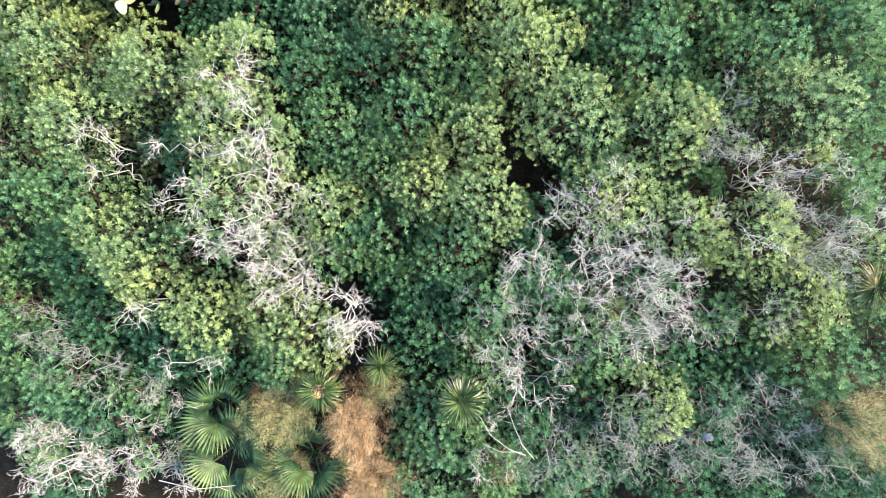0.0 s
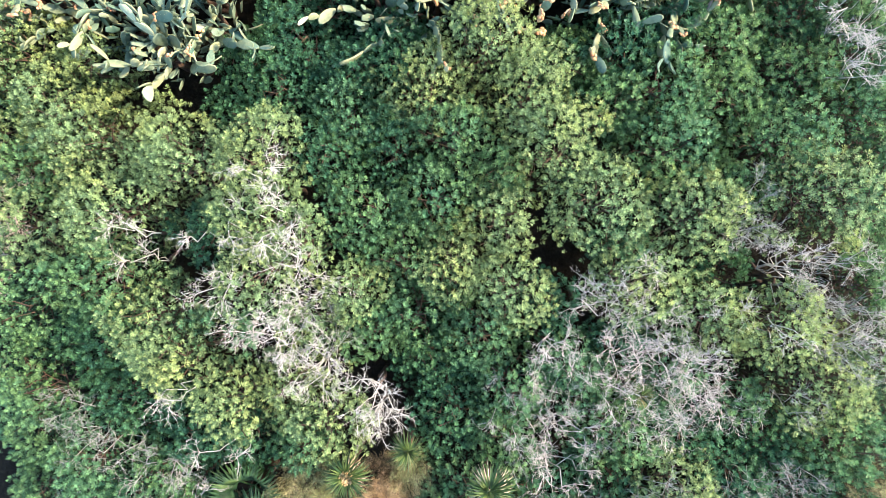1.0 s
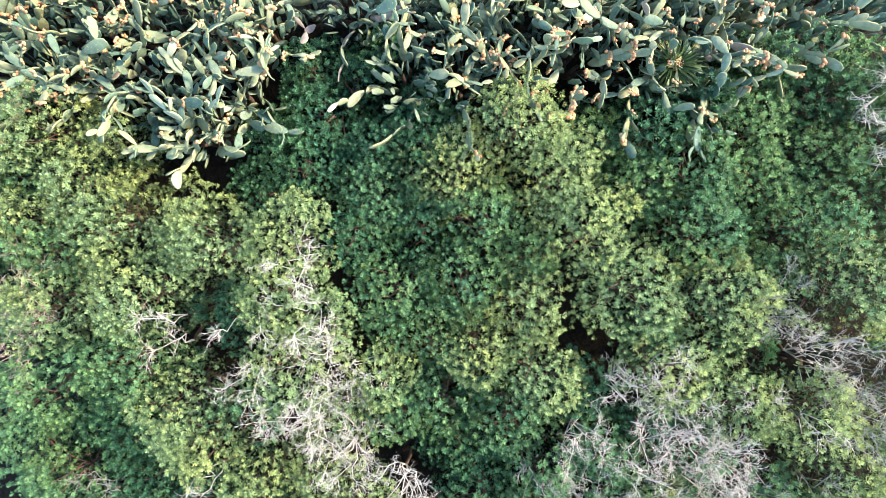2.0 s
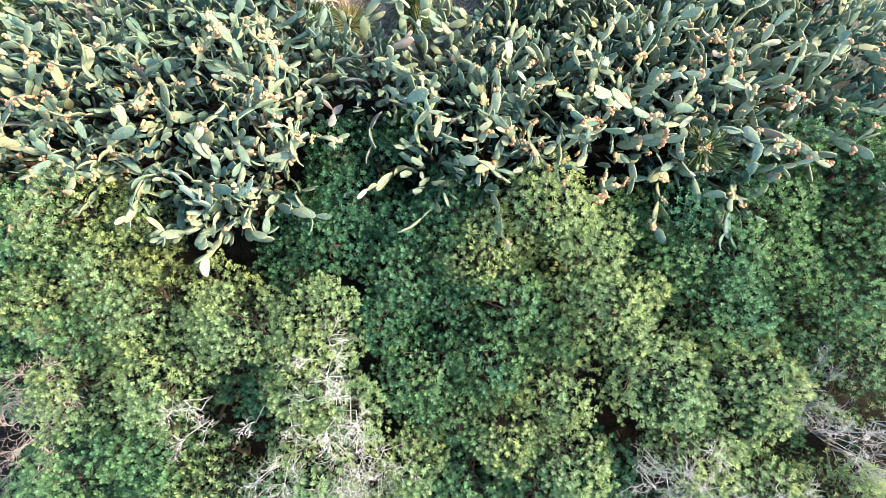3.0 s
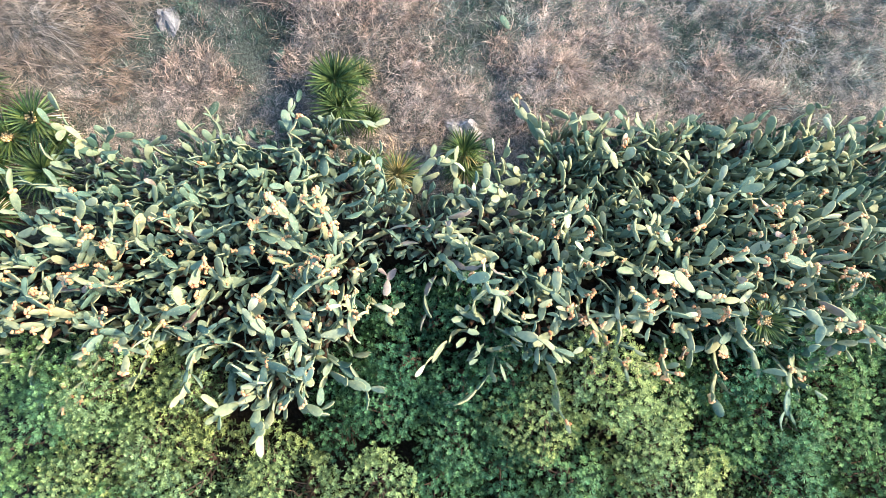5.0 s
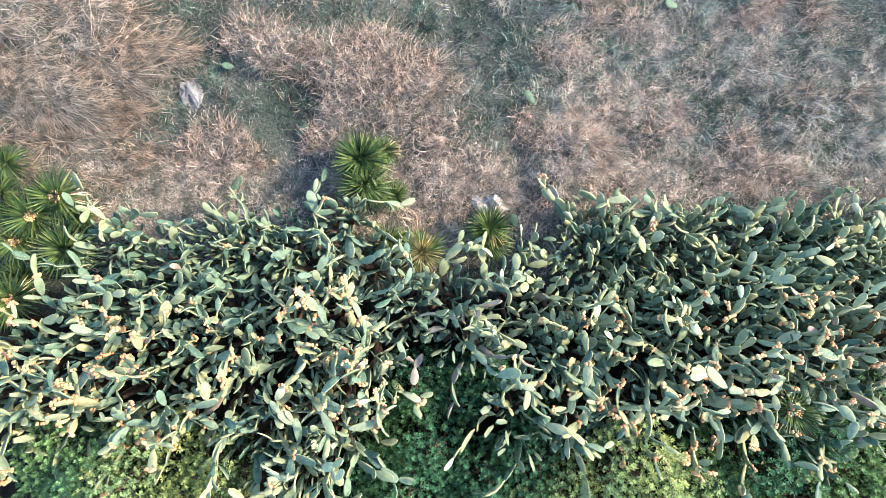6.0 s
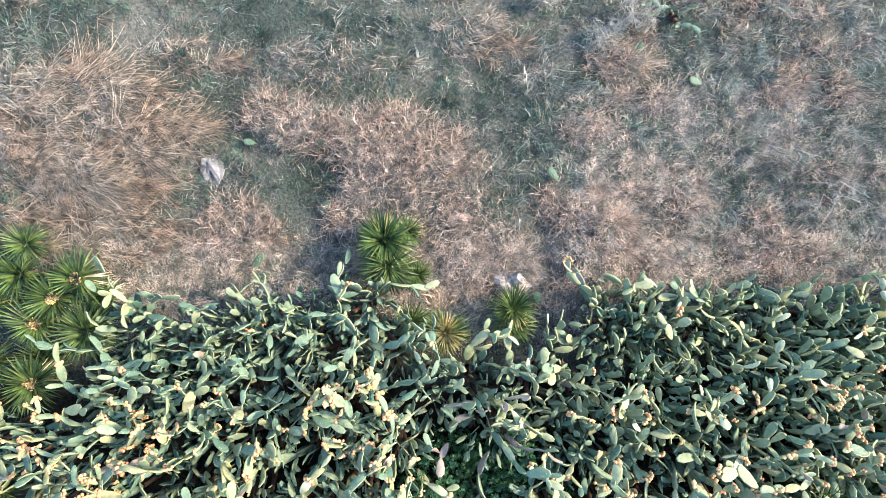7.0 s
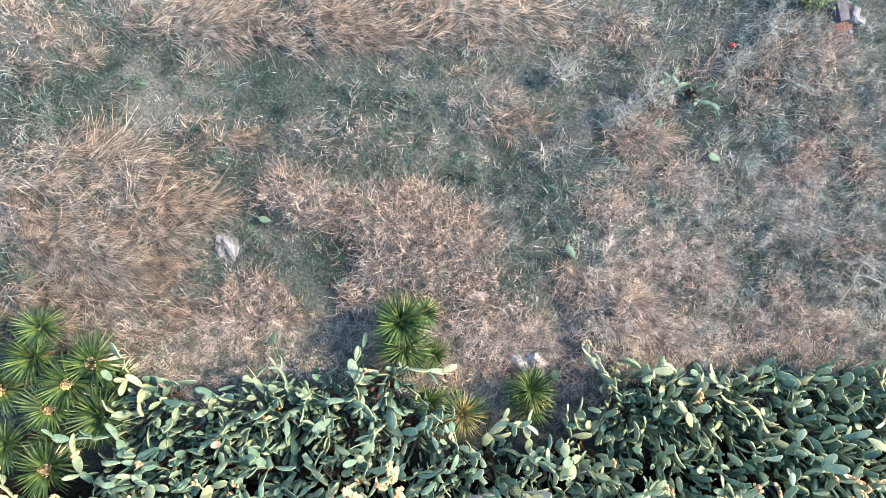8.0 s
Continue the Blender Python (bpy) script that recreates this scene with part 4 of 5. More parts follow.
# ---- prickly pears ----
def pad_mesh(name, width, bend, material, nudge):
    """A thick oval pad along z, narrow at its foot, one long, with a rounded edge."""
    n, rim = 10, []
    rng = np.random.RandomState(nudge)
    for k in range(n):
        th = 2 * np.pi * (k + 0.5) / n
        z = 0.5 - 0.5 * math.cos(th)
        w = width * 0.5 * math.sin(th) * (0.62 + 0.62 * z - 0.12 * z * z)
        rim.append((w * rng.uniform(0.94, 1.06), z))
    rings = []
    for scale, y in ((0.92, -0.032), (1.0, -0.017), (1.0, 0.017), (0.92, 0.032)):
        rings.append([(x * scale, y + bend * ((z - 0.4) ** 2 - 0.16), 0.5 + (z - 0.5) * scale) for x, z in rim])
    vs = np.array([p for r in rings for p in r])
    bm = bmesh.new()
    bv = [bm.verts.new(p) for p in vs]
    for r in range(3):
        for k in range(n):
            q, q2 = r * n + k, r * n + (k + 1) % n
            bm.faces.new((bv[q], bv[q2], bv[q2 + n], bv[q + n]))
    bm.faces.new(bv[:n][::-1])
    bm.faces.new(bv[3 * n:])
    me = bpy.data.meshes.new(name)
    bm.to_mesh(me)
    bm.free()
    me.materials.append(material)
    me.materials.append(PAD_RIM)
    for k in range(n, 2 * n):  # the spiny edge is paler, with rim light put into its colour
        me.polygons[k].material_index = 1
    me.shade_smooth()
    return me


PADS = {m.name: [pad_mesh("pad", w, b, m, k) for k, (w, b) in enumerate(((0.44, 0.15), (0.38, 0.4), (0.34, -0.4), (0.5, 0.2), (0.3, 0.6)))] for m in (PAD, PAD_SUNLIT, PAD_PALE, PAD_DEAD)}


def fruit_mesh():
    pieces, n = [], 6
    prof = [(0.0, 0.25), (0.35, 0.42), (0.75, 0.45), (1.0, 0.28)]
    vs = [(r * math.cos(2 * math.pi * k / n), r * math.sin(2 * math.pi * k / n), z) for z, r in prof for k in range(n)]
    fs = [[r * n + k, r * n + (k + 1) % n, (r + 1) * n + (k + 1) % n, (r + 1) * n + k] for r in range(3) for k in range(n)]
    fs += [[18, 19, 20, 21], [18, 21, 22, 23]]
    return mesh_np("fruit", np.array(vs), np.array(fs), FRUIT, True)


FRUIT_MESH = fruit_mesh()


def plain_pad():
    """A simple oval pad for the crowded inside of a plant."""
    n = 6
    th = 2 * np.pi * (np.arange(n) + 0.5) / n
    z = 0.5 - 0.5 * np.cos(th)
    x = 0.18 * np.sin(th) * (0.62 + 0.5 * z)
    vs = [np.stack([x, 0 * x, z], 1), np.stack([x * 0.8, 0 * x - 0.022, 0.5 + (z - 0.5) * 0.82], 1), np.stack([x * 0.8, 0 * x + 0.022, 0.5 + (z - 0.5) * 0.82], 1)]
    fs = []
    for k in range(n):
        k2 = (k + 1) % n
        fs += [[k, k2, n + k2, n + k], [k2, k, 2 * n + k, 2 * n + k2]]
    o = n
    fs += [[o, o + 1, o + 2, o + 3], [o, o + 3, o + 4, o + 5]]
    o = 2 * n
    fs += [[o + 3, o + 2, o + 1, o], [o + 5, o + 4, o + 3, o]]
    return np.concatenate(vs), np.array(fs)


PLAIN_PAD = plain_pad()


def cactus(x, y, top, seed, pads=46, lean=(0.0, 0.0), size=0.31, spread=0.3, warm=0.2, fruit=0.2, dead=0.0, label="grey green prickly pear cactus with oval pads", flat=0.16, stock=0.58, pale=0.01):
    """A prickly pear: woody stems carry arms, chains of pads that rise and arch outwards, with side pads on their rims."""
    rng = np.random.RandomState(seed)
    g = float(height(np.array(x), np.array(y)))
    ob = thing("prickly_pear", (x, y, g), label, "cactus", "cactus hedge")
    top -= g
    rich = max(0.15, 1.0 + 1.9 * float(waves(np.array(x), np.array(y), 0.5, 3)))  # how much it bears
    wood, done = [], []
    arms = max(3, int(round(pads / 7.6)))
    reach = spread + (0.3 if top > 1.0 else 0.15)
    bow = np.array([*lean, 0.0])

    def grown_pad(base, d, twist, ln, lv):
        flatway = unit(np.cross(d, (0.0, 0.0, 1.0)) + 1e-6)
        upway = np.cross(flatway, d)
        side = math.cos(twist) * flatway + math.sin(twist) * upway
        done.append((base, d, side, np.cross(side, d), ln, lv))
        return side

    for k in range(arms):
        th = k * 2.39996 + rng.uniform(-0.4, 0.4)
        out = math.sqrt((k + 0.5) / arms)
        p = np.array([math.cos(th) * spread * out, math.sin(th) * spread * out, top * stock * rng.uniform(0.75, 1.05)]) + bow * 0.45 * top * stock
        wood.append(bent_line(rng, (0, 0, -0.03), p, 0.045, 0.028, 4, 0.03))
        polar = radians(12 + 30 * out) * (0.5 if flat < 0.1 else 1.0) + rng.normal(0, 0.14)
        twist = rng.uniform(0, math.pi) if rng.uniform() < flat * 1.6 else math.pi / 2 + rng.normal(0, 0.5)
        chain = rng.randint(2, 4) if top < 1.0 else (rng.randint(4, 6) if lean[1] < -0.1 else rng.randint(3, 5))
        for n in range(chain):
            d = unit(np.array([math.cos(th) * math.sin(polar), math.sin(th) * math.sin(polar), math.cos(polar)]) + bow * 0.55)
            room = top + 0.06 - p[2]
            if d[2] * size > room:
                d = unit(np.array([d[0], d[1], max(-0.15, room / size * 0.8)]))
            ln = size * rng.uniform(0.8, 1.3)
            side = grown_pad(p, d, twist, ln, n)
            # side pads, out of the rim of this one
            wide = n == chain - 1
            for q in range(rng.choice([1, 2, 3] if wide else [0, 0, 1, 1, 2])):
                off = rng.choice([-1, 1]) * rng.uniform(0.45, 1.15)
                start = p + d * ln * (0.55 + 0.4 * math.cos(off)) + side * ln * 0.2 * math.sin(off)
                nd = unit(d * math.cos(off) + side * math.sin(off) + rng.normal(0, 0.3, 3) + np.array([0, 0, 0.35 if room > 0.15 else 0.0]))
                grown_pad(start, nd, twist + rng.normal(0, 0.7), size * rng.uniform(0.6, 1.05), n + 1)
                if rng.uniform() < 0.3:
                    far = start + nd * size * 0.75
                    grown_pad(far, unit(nd + rng.normal(0, 0.45, 3)), twist + rng.normal(0, 0.8), size * rng.uniform(0.55, 0.85), n + 2)
            p = p + d * ln * 0.93
            if math.hypot(p[0] - bow[0] * 0.4 * top, p[1] - bow[1] * 0.4 * top) > reach + 0.1:
                break
            th += rng.normal(0, 0.6)
            polar = min(radians(100), polar + rng.uniform(-0.1, 0.5))
            twist += rng.normal(0, 0.6)
    v, f = tubes(wood, 6)
    # the stems are one with the root they rise from
    feet = np.arange(arms) * 24
    f = np.concatenate([f, np.stack([feet, feet + 1, np.roll(feet, -1) + 1, np.roll(feet, -1)], 1)])
    part("stem", mesh_np("stem", v, f, BARK, True), ob, "woody grey brown stems")
    m = int(pads * (0.9 if lean[1] < -0.1 else 1.4))
    q, th = np.sqrt(rng.uniform(0, 1, m)) * (spread + 0.12), rng.uniform(0, 6.28, m)
    deep = np.stack([q * np.cos(th) + lean[0] * 0.3 * top, q * np.sin(th) + lean[1] * 0.3 * top, top * rng.uniform(0.3, 0.76, m)], 1)
    v, f = scatter(*PLAIN_PAD, deep, np.stack([np.cos(th) * 0.5, np.sin(th) * 0.5, 0 * th + 1.2], 1) + rng.normal(0, 0.4, (m, 3)), size * rng.uniform(0.7, 1.2, m), rng.uniform(0, 6.28, m))
    tagged(part("pad_thicket", mesh_np("pad_thicket", v, f, PAD, True), ob, "crowded shaded older pads"), kind="stuff")
    for base, d, side, nrm, ln, lv in done:
        high = base[2] + d[2] * ln
        if high < top * 0.66:  # low pads are crowded out of sight
            continue
        pool = PADS[(PAD_DEAD if rng.uniform() < dead else (PAD_PALE if rng.uniform() < pale else (PAD_SUNLIT if rng.uniform() < warm else PAD))).name]
        pad = part("pad", pool[rng.choice((0, 3)) if flat > 0.5 else rng.randint(5)], ob)
        m = Matrix(((side[0], nrm[0], d[0], base[0]), (side[1], nrm[1], d[1], base[1]), (side[2], nrm[2], d[2], base[2]), (0, 0, 0, 1)))
        pad.matrix_basis = m @ Matrix.Scale(ln, 4)
        if lv > 0 and high > top * 0.74 and rng.uniform() < 0.55 * fruit * rich:
            n = rng.randint(5, 11)
            for k in range(n):
                th = (k - (n - 1) / 2) * rng.uniform(0.19, 0.27)
                fr = part("fruit", FRUIT_MESH, pad)
                fr.matrix_basis = Matrix.Translation((0.23 * math.sin(th), rng.normal(0, 0.035), 0.57 + 0.4 * math.cos(th))) @ Euler((rng.normal(0, 0.35), th * 0.9, 0)).to_matrix().to_4x4() @ Matrix.Scale(rng.uniform(0.135, 0.185), 4)
    return ob


HEDGE = (
    # distance along y, spacing, height at the top, pads
    (4.5, 0.70, 1.72, 52), (5.02, 0.68, 1.68, 52), (5.55, 0.70, 1.38, 48), (6.08, 0.7, 0.82, 50), (6.5, 0.62, 0.66, 42),
)
rng = np.random.RandomState(77)
seed = 700
for row, (yy, gap, top, count) in enumerate(HEDGE):
    xx = -8.9 + 0.3 * row
    while xx < 4.7:
        x, y = xx + rng.uniform(-0.15, 0.15), yy + rng.uniform(-0.12, 0.12)
        skip = (row == 0 and (-2.95 < x < -1.35 or x > 2.4)) or (row == 1 and -2.5 < x < -1.6) or (row >= 2 and x < -6.5) or (row == 3 and -2.9 < x < -0.9) or (row == 4 and (x < -5.6 or -3.2 < x < -0.7))
        if not skip:
            front = row == 0
            west = x < -3.5
            # shares of sunlit and pale pads rise eastward to brighten the hedge there
            cactus(x, y, top * rng.uniform(0.9, 1.08) * (1.08 if row > 1 and x > -0.9 else 1.0), seed, int(count * (0.86 if west else 1.08)), (0.0, -0.3 if front else 0.0), 0.27, 0.3, (0.65 if x < -4.9 else 0.36 if west else 0.75) if row < 2 else (0.85 if x > -2.1 else 0.0),
                   (0.54 if west else 0.42) if row < 2 else 0.03, 0.012, ("grey green prickly pear cactus with orange fruits" if row < 2 else "blue green prickly pear cactus with oval pads"), (0.16 if west else 0.32) if row < 2 else (0.42 if x > -2.1 else 0.05), 0.58 if row < 2 else 0.38, 0.01 if west else 0.1)
        seed += 1
        xx += gap
cactus(-3.8, 3.72, 1.98, 901, 64, (0.0, -0.1), 0.27, 0.2, 0.95, 0.02, 0.0, "pale green prickly pear with broad pads among shrubs", 0.8, pale=0.6)
cactus(-3.4, 4.1, 1.8, 902, 44, (0.05, -0.15), 0.28, 0.2, 0.25, 0.1, 0.0, "grey green prickly pear cactus with broad pads")
cactus(-4.4, 4.05, 1.65, 903, 40, (0.05, -0.15), 0.26, 0.2, 0.3, 0.1)
cactus(-1.85, 5.3, 1.85, 904, 46, (-0.1, -0.2), 0.25, 0.25, 0.1, 0.2, 0.5, "prickly pear cactus with withered grey brown pads")
cactus(2.35, 4.8, 1.95, 905, 40, (0.1, -0.1), 0.25, 0.25, 0.2, 0.2, 0.35, "prickly pear cactus with withered grey brown pads")
cactus(2.45, 4.15, 1.75, 906, 16, (0.0, -0.3), 0.28, 0.08, 0.0, 0.0, 0.0, "blue green prickly pear branch above shrubs")
cactus(-3.35, 6.7, 0.85, 907, 16, (0.15, 0.1), 0.27, 0.1, 0.15, 0.5, 0.0, "grey green prickly pear cactus with orange fruits")
cactus(1.75, 6.65, 0.7, 908, 16, (0.0, 0.0), 0.28, 0.12, 0.05, 0.0, 0.0, "green prickly pear cactus at the hedge's edge")
cactus(0.8, 10.62, 0.24, 912, 8, (0.0, 0.0), 0.13, 0.1, 0.02, 0.0, 0.0, "small green prickly pear in dry grass", 0.9)
cactus(-6.75, 5.45, 1.15, 914, 34, (0.0, 0.0), 0.27, 0.22, 0.2, 0.4, 0.0, "grey green prickly pear cactus with orange fruits")
cactus(-6.35, 6.45, 0.75, 913, 12, (-0.1, 0.1), 0.3, 0.1, 0.7, 0.0, 0.0, "pale green prickly pear with broad pads")


# ---- dry and green grass ----
def blades(name, tufts, each, chance, flow, label, material, seed, length=(0.14, 0.34), lay=0.75, width=0.0022, box=(-10.2, 4.6, 5.9, 12.9), fan=0.4, loose=0.5, plain=False, sink=1.0, curl=0.22):
    """Sheaves of arched blades; chance(x, y) thins them out, flow(x, y) gives the way they lie."""
    rng = np.random.RandomState(seed)
    tx, ty = rng.uniform(box[0], box[1], tufts), rng.uniform(box[2], box[3], tufts)
    keep = rng.uniform(size=tufts) < chance(tx, ty)
    tx, ty = tx[keep], ty[keep]
    tth = flow(tx, ty) + rng.normal(0, loose, len(tx))
    tln = rng.uniform(0.65, 1.2, len(tx)) * (0.55 + 0.55 * clumps(tx, ty))
    k = np.repeat(np.arange(len(tx)), each)
    n = len(k)
    x, y = tx[k] + rng.normal(0, 0.035, n), ty[k] + rng.normal(0, 0.035, n)
    th = tth[k] + rng.normal(0, fan, n)
    ln = rng.uniform(*length, n) * tln[k]
    if length[1] > 0.4:  # small clumps are short
        ln *= 0.42 + 0.58 * np.clip(1.6 * heaps(x, y, [(*r[:4],) for r in LONG_MOUNDS[:3]]), 0, 1)
    la = np.clip(rng.normal(lay, 0.16, n), 0.15, 0.98)
    # they lie on the heaps' lumpy upper side, the lower ones in its shade
    full = 0.5 * heaps(x, y, MOUNDS) * (0.4 + 0.6 * np.clip(0.5 + waves(x, y, 0.28, 6), 0, 1))
    z0 = height(x, y) + full * np.clip(1 - rng.exponential(0.22, n), 0, 1)
    rise = np.sqrt(1 - la * la) * ln * sink
    turn = rng.normal(0, curl, n) * ln
    out = []
    steps = ((0.0, 1.0), (1.0, 0.45)) if plain else ((0.0, 1.0), (0.5, 0.9), (1.0, 0.3))
    for s, w in steps:
        bow = turn * (2 * s * s)
        cx = x + np.cos(th) * la * ln * s - np.sin(th) * bow
        cy = y + np.sin(th) * la * ln * s + np.cos(th) * bow
        cz = z0 + rise * (1.7 * s - 0.95 * s * s) - 0.01 * (s == 0)
        ww = width * w * rng.uniform(0.7, 1.4, n)
        for sg in (-1, 1):
            out.append(np.stack([cx - np.sin(th) * ww * sg, cy + np.cos(th) * ww * sg, cz + sg * ww * 0.4], -1))
    v = np.stack(out, 1).reshape(-1, 3)
    quads = np.array([[0, 1, 3, 2], [2, 3, 5, 4]])[: len(steps) - 1]
    f = quads[None] + (np.arange(n) * 2 * len(steps))[:, None, None]
    ob = new(name, mesh_np(name, v, f.reshape(-1, 4), material))
    return tagged(ob, label, "grass", kind="stuff")


def drift(x, y):
    return -0.35 + 1.5 * waves(x, y, 1.5, 4, 10)


def combed(x, y):
    """Long grass lies over to the east, fanning out from its heaps."""
    return -0.15 + 0.5 * waves(x, y, 1.1, 4, 10) + 0.4 * waves(x, y, 0.35, 8, 8)


def tangle(x, y):
    return 4.0 * waves(x, y, 0.5, 2, 12)


def open_ground(x, y):
    return 1.0 * (y > 5.95 + 0.15 * waves(x, y, 0.8))


def clumps(x, y, least=0.15):
    """Grass stands in clumps a hand or two wide."""
    return np.clip(0.55 + 1.1 * waves(x, y, 0.22, 14) + 0.5 * waves(x, y, 0.6, 3, 6), least, 1.6)


def long_dry(x, y):
    return clumps(x, y, 0.3) * open_ground(x, y) * np.clip(1.7 * heaps(x, y, [(*r[:4],) for r in LONG_MOUNDS]) - 0.08 + 0.12 * waves(x, y, 0.7, 3), 0.015, 1)


def weedy(x, y):
    return clumps(x, y, 0.35) * open_ground(x, y) * np.clip(1.7 * heaps(x, y, [(*r[:4],) for r in TANGLED_MOUNDS]) - 0.05 + 0.1 * waves(x, y, 0.6, 5), 0.0, 1)


def grey(x, y):
    east = 1 / (1 + np.exp(-(x + 1.4) * 1.6))
    return clumps(y, x) * open_ground(x, y) * np.clip(0.12 + 0.75 * east + 0.25 * (y > 9.6) + 0.25 * waves(x, y, 0.6, 9) - 0.5 * heaps(x, y, [(*r[:4],) for r in MOUNDS]) - 0.3 * heaps(x, y, GREENS), 0.02, 1)


def green(x, y):
    return clumps(x + 3, y) * open_ground(x, y) * np.clip(1.5 * heaps(x, y, GREENS) + 0.5 + 0.3 * waves(x, y, 0.9, 12) - 0.6 * heaps(x, y, [(*r[:4],) for r in MOUNDS]), 0.02, 1)


blades("green_grass", 15000, 12, green, tangle, "short green and bluish grass", GRASS, 35, (0.07, 0.18), 0.55, 0.0036, fan=0.9, plain=True)
blades("grass_litter", 13000, 8, lambda x, y: open_ground(x, y) * np.clip(0.6 + 0.3 * waves(x, y, 0.8, 7) - 0.8 * heaps(x, y, GREENS), 0.04, 1), tangle, "short matted withered grass and broken stalks", STRAW_MIX, 36, (0.05, 0.14), 0.85, 0.003, fan=1.6, plain=True)
blades("grey_grass", 7000, 14, grey, drift, "grey brown withered grass in leaning sheaves", STRAW_GREY, 33, (0.12, 0.3), 0.75, 0.0034, fan=0.5, loose=1.2, sink=0.7)
blades("grey_grass", 11000, 9, grey, tangle, "tangled grey withered grass stalks", STRAW_GREY, 34, (0.06, 0.16), 0.6, 0.003, fan=1.5, plain=True)
blades("dry_grass", 11000, 15, long_dry, combed, "long matted tan dry grass in combed sheaves", STRAW, 31, (0.24, 0.7), 0.96, 0.0034, fan=0.22, loose=0.42, sink=0.45, curl=0.2)
blades("dry_grass", 9000, 9, long_dry, tangle, "tangled tan dry grass stalks", STRAW, 32, (0.08, 0.22), 0.8, 0.0032, fan=1.4, plain=True)
blades("dry_weeds", 17000, 15, weedy, tangle, "tangled pinkish dry branching weeds", STRAW_PINK, 41, (0.07, 0.24), 0.74, 0.0034, fan=1.5, loose=1.5, curl=0.5)
blades("straw_litter", 6500, 9, lambda x, y: np.clip(0.8 + 0.5 * waves(x, y, 0.5, 5), 0.2, 1), tangle, "pale matted straw along the cactus hedge", STRAW_PALE, 37, (0.08, 0.2), 0.92, 0.0021, (-7.0, 4.6, 6.0, 7.5), fan=1.6, plain=True)
blades("straw_litter", 4200, 9, lambda x, y: np.clip(0.6 + 0.7 * waves(x, y, 0.45, 5), 0.1, 1), tangle, "pale matted straw and withered grass", STRAW_PALE, 39, (0.07, 0.18), 0.85, 0.0022, (-0.7, 4.6, 7.4, 9.6), fan=1.6, plain=True)
blades("palm_litter", 55, 6, lambda x, y: 1.0 + 0 * x, tangle, "pale withered palm leaves lying on the ground", PALM_PALE, 38, (0.16, 0.32), 0.96, 0.006, (-2.65, -1.15, 6.15, 6.8), fan=1.6)


# ---- rocks, fallen pads and litter ----
def rock(x, y, rx, ry, rz, material, seed, label):
    rng = np.random.RandomState(seed)
    bm = bmesh.new()
    bmesh.ops.create_icosphere(bm, subdivisions=3, radius=1.0)
    for v in bm.verts:
        k = 1 + 0.7 * noise.noise(v.co * 1.1 + Vector((seed, 0, 0))) + 0.25 * noise.noise(v.co * 4 + Vector((0, seed, 0)))
        v.co = Vector((v.co.x * rx * k, v.co.y * ry * k, max(v.co.z, -0.5) * rz * k))
    bmesh.ops.dissolve_limit(bm, angle_limit=radians(14), verts=bm.verts, edges=bm.edges)
    me = bpy.data.meshes.new("rock")
    bm.to_mesh(me)
    bm.free()
    me.materials.append(material)
    ob = new("rock", me)
    ob.location = (x, y, float(height(np.array(x), np.array(y))) - rz * 0.3)
    ob.rotation_euler = (0, 0, rng.uniform(-0.3, 0.3))
    return tagged(ob, label, "rock")


rock(-1.45, 6.93, 0.25, 0.18, 0.28, ROCK_PALE, 3, "pale whitish rock lying in dry grass")
rock(-5.66, 8.5, 0.17, 0.25, 0.14, ROCK_GREY, 4, "pale grey rock half hidden in straw")
rock(-2.22, 7.78, 0.16, 0.11, 0.14, ROCK_PINK, 5, "pinkish rock in dry grass")
rock(2.43, 9.39, 0.06, 0.06, 0.06, ROCK_PALE, 6, "small white stone in grass")
rock(2.7, 9.59, 0.035, 0.03, 0.03, ROCK_PALE, 7, "tiny white stone in grass")
rock(-4.95, 6.8, 0.12, 0.09, 0.1, ROCK_GREY, 8, "small pale grey rock beside the cactus hedge")


FALLEN_PADS = [pad_mesh("pad", 0.5, 0.1, PAD_FALLEN, 8), pad_mesh("pad", 0.6, -0.1, PAD_FALLEN, 9)]


def fallen_pad(x, y, length, turn, tilt=0.15):
    ob = new("fallen_cactus_pad", FALLEN_PADS[0 if length > 0.2 else 1])
    z = float(height(np.array(x), np.array(y))) + 0.07
    ob.matrix_basis = Matrix.Translation((x, y, z)) @ Matrix.Rotation(turn, 4, "Z") @ Matrix.Rotation(radians(-90) + tilt, 4, "X") @ Matrix.Scale(length, 4)
    return tagged(ob, "green fallen cactus pad lying on dry grass", "cactus pad", "fallen pads")


FALLEN = [(-5.02, 8.85, 0.17, 1.4), (-4.8, 8.8, 0.15, -1.2), (-4.0, 8.85, 0.17, 1.5), (-4.15, 7.9, 0.22, -0.8), (-5.05, 7.13, 0.24, -0.6), (-0.83, 8.33, 0.22, 0.6), (0.29, 10.1, 0.17, -0.4), (1.2, 9.69, 0.2, 1.2), (-1.1, 6.6, 0.2, 0.2), (-6.65, 6.67, 0.16, 1.5), (-0.25, 6.6, 0.16, -0.3)]
for row in FALLEN:
    fallen_pad(*row)


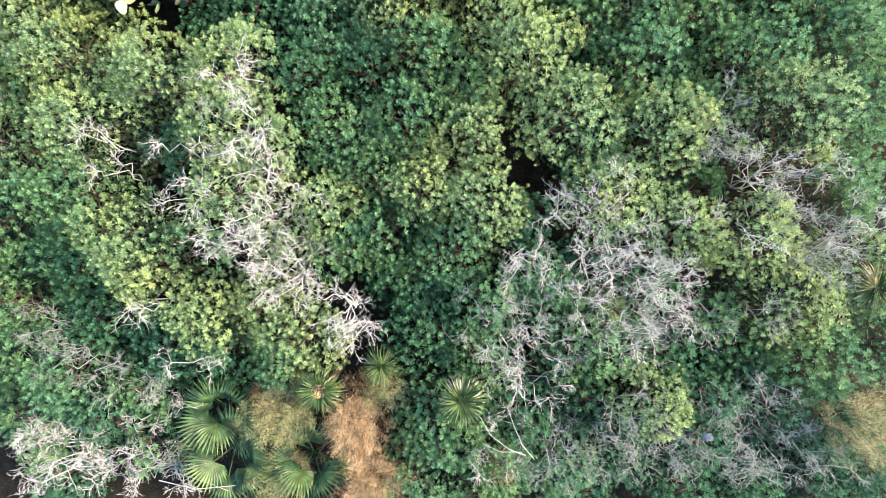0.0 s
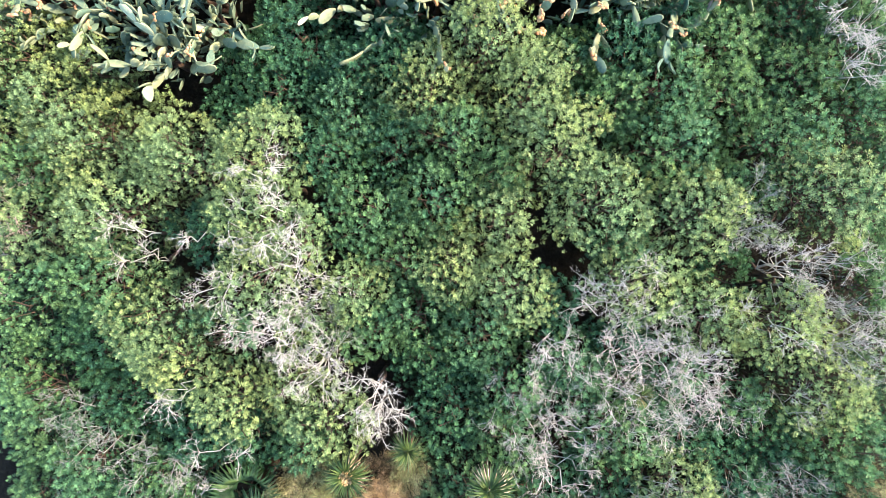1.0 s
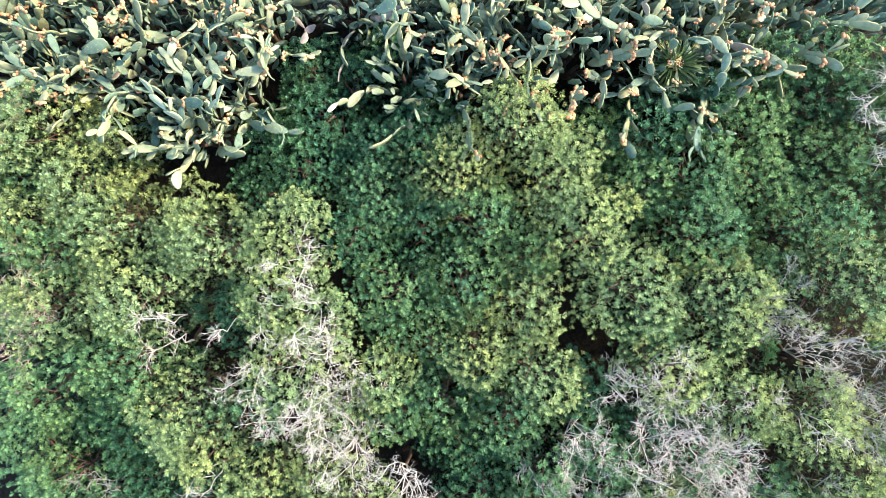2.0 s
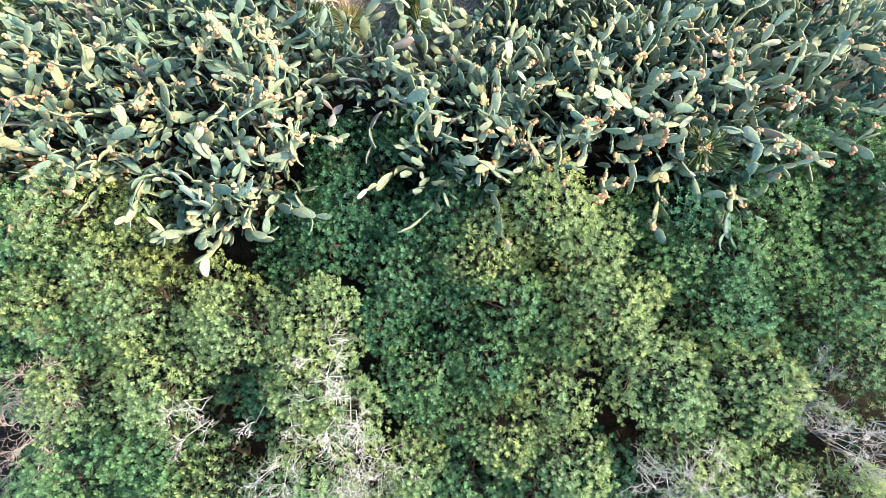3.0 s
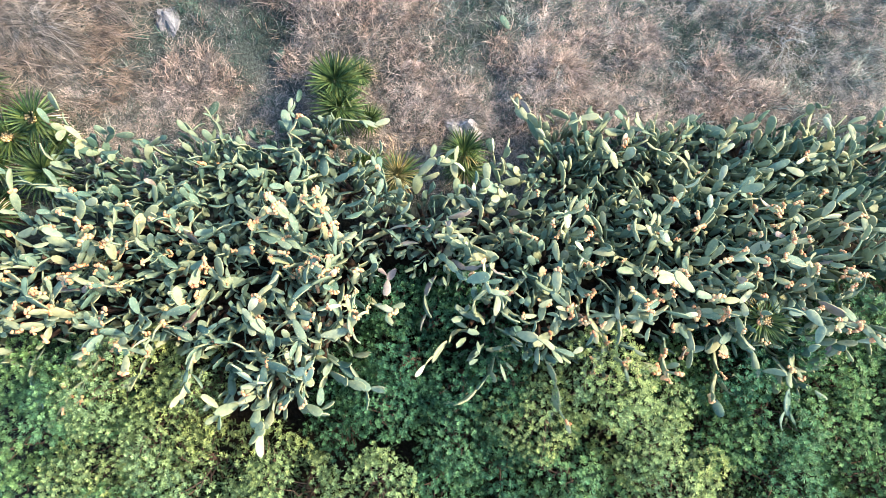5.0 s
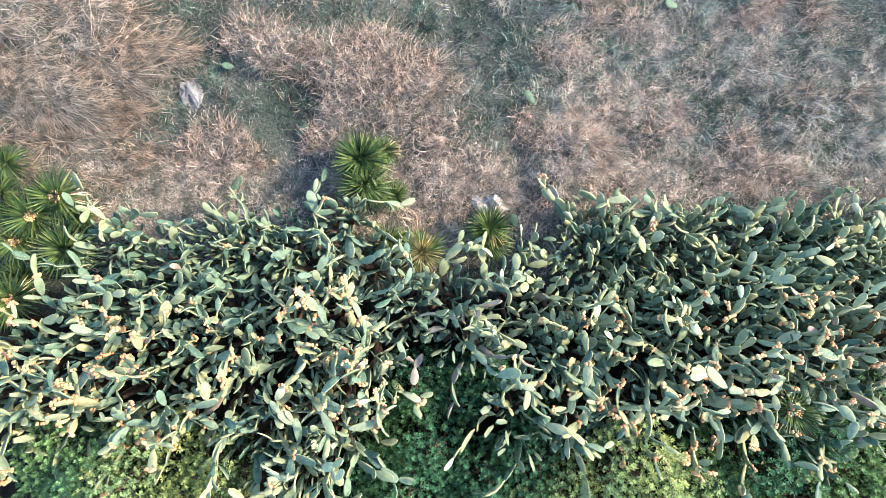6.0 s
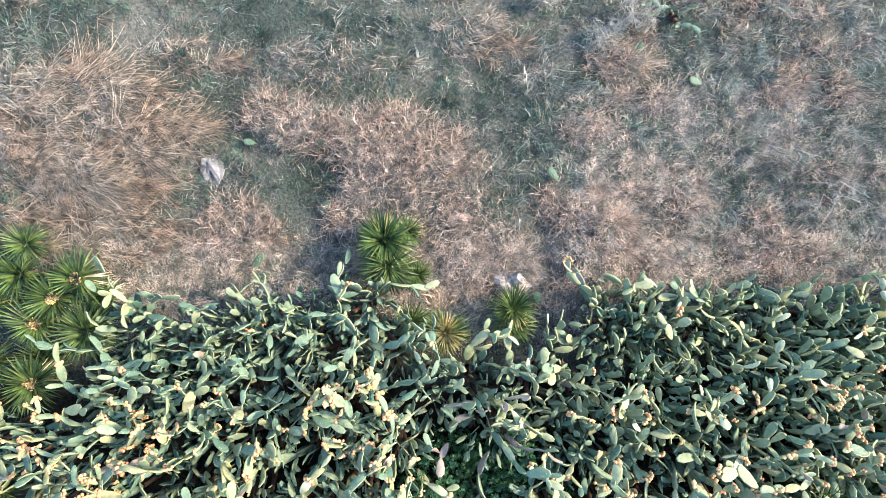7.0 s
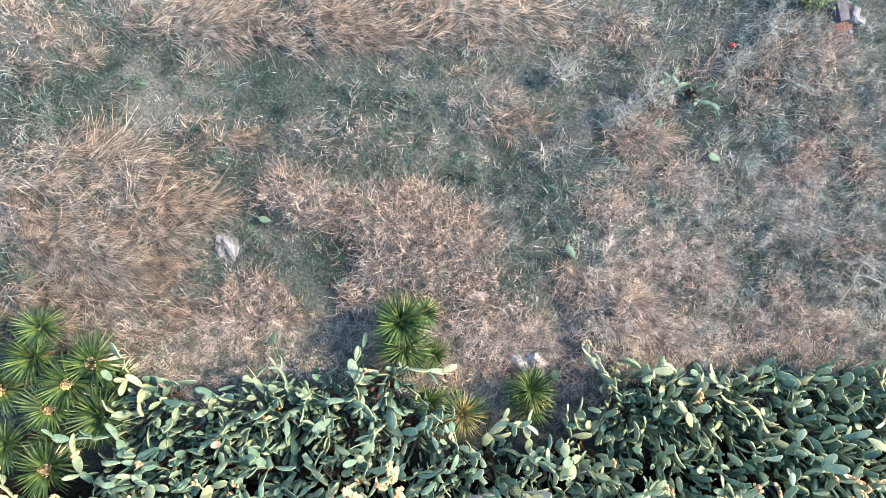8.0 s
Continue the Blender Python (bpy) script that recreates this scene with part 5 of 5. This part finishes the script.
# ---- far corner: clay patch, slab, stones, red litter, bright plant, thistles ----
def lump(name, x, y, rx, ry, rz, material, seed, label, category, kind=""):
    bm = bmesh.new()
    bmesh.ops.create_icosphere(bm, subdivisions=3, radius=1.0)
    for v in bm.verts:
        k = 1 + 0.35 * noise.noise(v.co * 1.5 + Vector((seed, 1, 0))) + 0.1 * noise.noise(v.co * 5 + Vector((1, seed, 0)))
        v.co = Vector((v.co.x * rx * k, v.co.y * ry * k, max(v.co.z, -0.3) * rz * k))
    me = bpy.data.meshes.new(name)
    bm.to_mesh(me)
    bm.free()
    me.materials.append(material)
    ob = new(name, me)
    ob.location = (x, y, float(height(np.array(x), np.array(y))))
    return tagged(ob, label, category, kind=kind)


lump("clay_patch", 2.93, 11.65, 0.19, 0.42, 0.035, CLAY, 2, "bare patch of red clay earth", "earth")
bm = bmesh.new()
bmesh.ops.create_cube(bm, size=1.0)
for v in bm.verts:
    v.co = Vector((v.co.x * 0.16, v.co.y * 0.6, v.co.z * 0.1))
bmesh.ops.bevel(bm, geom=bm.edges, offset=0.012, segments=2, affect="EDGES")
slab_me = bpy.data.meshes.new("slab")
bm.to_mesh(slab_me)
bm.free()
slab_me.materials.append(SLATE)
slab = tagged(new("slab", slab_me), "dark grey slab lying on red clay", "slab")
slab.location, slab.rotation_euler = (2.86, 11.92, 0.09), (0.05, 0.04, 0.25)
rock(3.13, 11.72, 0.14, 0.12, 0.1, ROCK_GREY, 9, "grey brown stone on red clay")
rock(3.05, 11.5, 0.09, 0.08, 0.07, ROCK_GREY, 10, "grey brown stone on red clay")
litter = lump("litter_scrap", 1.37, 11.28, 0.045, 0.03, 0.04, RED, 11, "crumpled bright red plastic scrap in grass", "litter")
litter.location.z += 0.09
scrap = lump("litter_scrap", 2.95, -2.25, 0.07, 0.045, 0.04, BLUE_GREY, 12, "faded blue grey plastic scrap caught in twigs", "litter")
scrap.location.z = 1.5
shrub((2.42, 12.0, 0.4, 0.26, 1.0), 990, *shoots(2.42, 12.0, 0.4, 0.26, 1.0, 990))
for n, (x, y, z, a, b) in enumerate([(0.2, 10.6, 0.42, 0.3, 0.22), (1.85, 11.5, 0.45, 0.35, 0.25), (1.4, 11.0, 0.35, 0.25, 0.25), (-0.2, 10.3, 0.35, 0.25, 0.2), (-1.0, 10.9, 0.35, 0.25, 0.2), (3.0, 8.0, 0.4, 0.35, 0.4)]):
    dead_shrub(x, y, z + 0.08, a * 0.8, b * 0.8, 560 + n, TWIG_GREY, 9, label="pale grey dried thistle in withered grass")


def stalk(points, radius, label):
    pts = np.array(points, float)
    v, f = tubes([(pts - pts[0], np.linspace(radius, radius * 0.5, len(pts)))], 6)
    ob = new("dry_stalk", mesh_np("dry_stalk", v, f, TWIG, True))
    ob.location = pts[0]
    return tagged(ob, label, "dead branch", "dry stalks")


stalk([(0.75, -2.35, 1.75), (0.55, -2.25, 1.82), (0.35, -2.1, 1.8), (0.2, -1.85, 1.72)], 0.0045, "long pale bare branch lying across shrubs")
stalk([(0.85, -2.4, 1.75), (0.7, -2.2, 1.83), (0.62, -2.0, 1.8), (0.55, -1.8, 1.7)], 0.004, "long pale bare branch lying across shrubs")
stalk([(0.7, -2.3, 1.78), (0.45, -2.28, 1.82), (0.25, -2.2, 1.75)], 0.004, "long pale bare branch lying across shrubs")
stalk([(-3.9, -2.85, 1.0), (-3.4, -2.95, 1.05), (-2.9, -2.93, 1.0), (-2.5, -2.9, 0.95)], 0.007, "pale bare branch over dead twigs")
stalk([(-3.7, -2.75, 1.0), (-3.3, -2.85, 1.05), (-3.0, -3.0, 1.0)], 0.006, "pale bare branch over dead twigs")
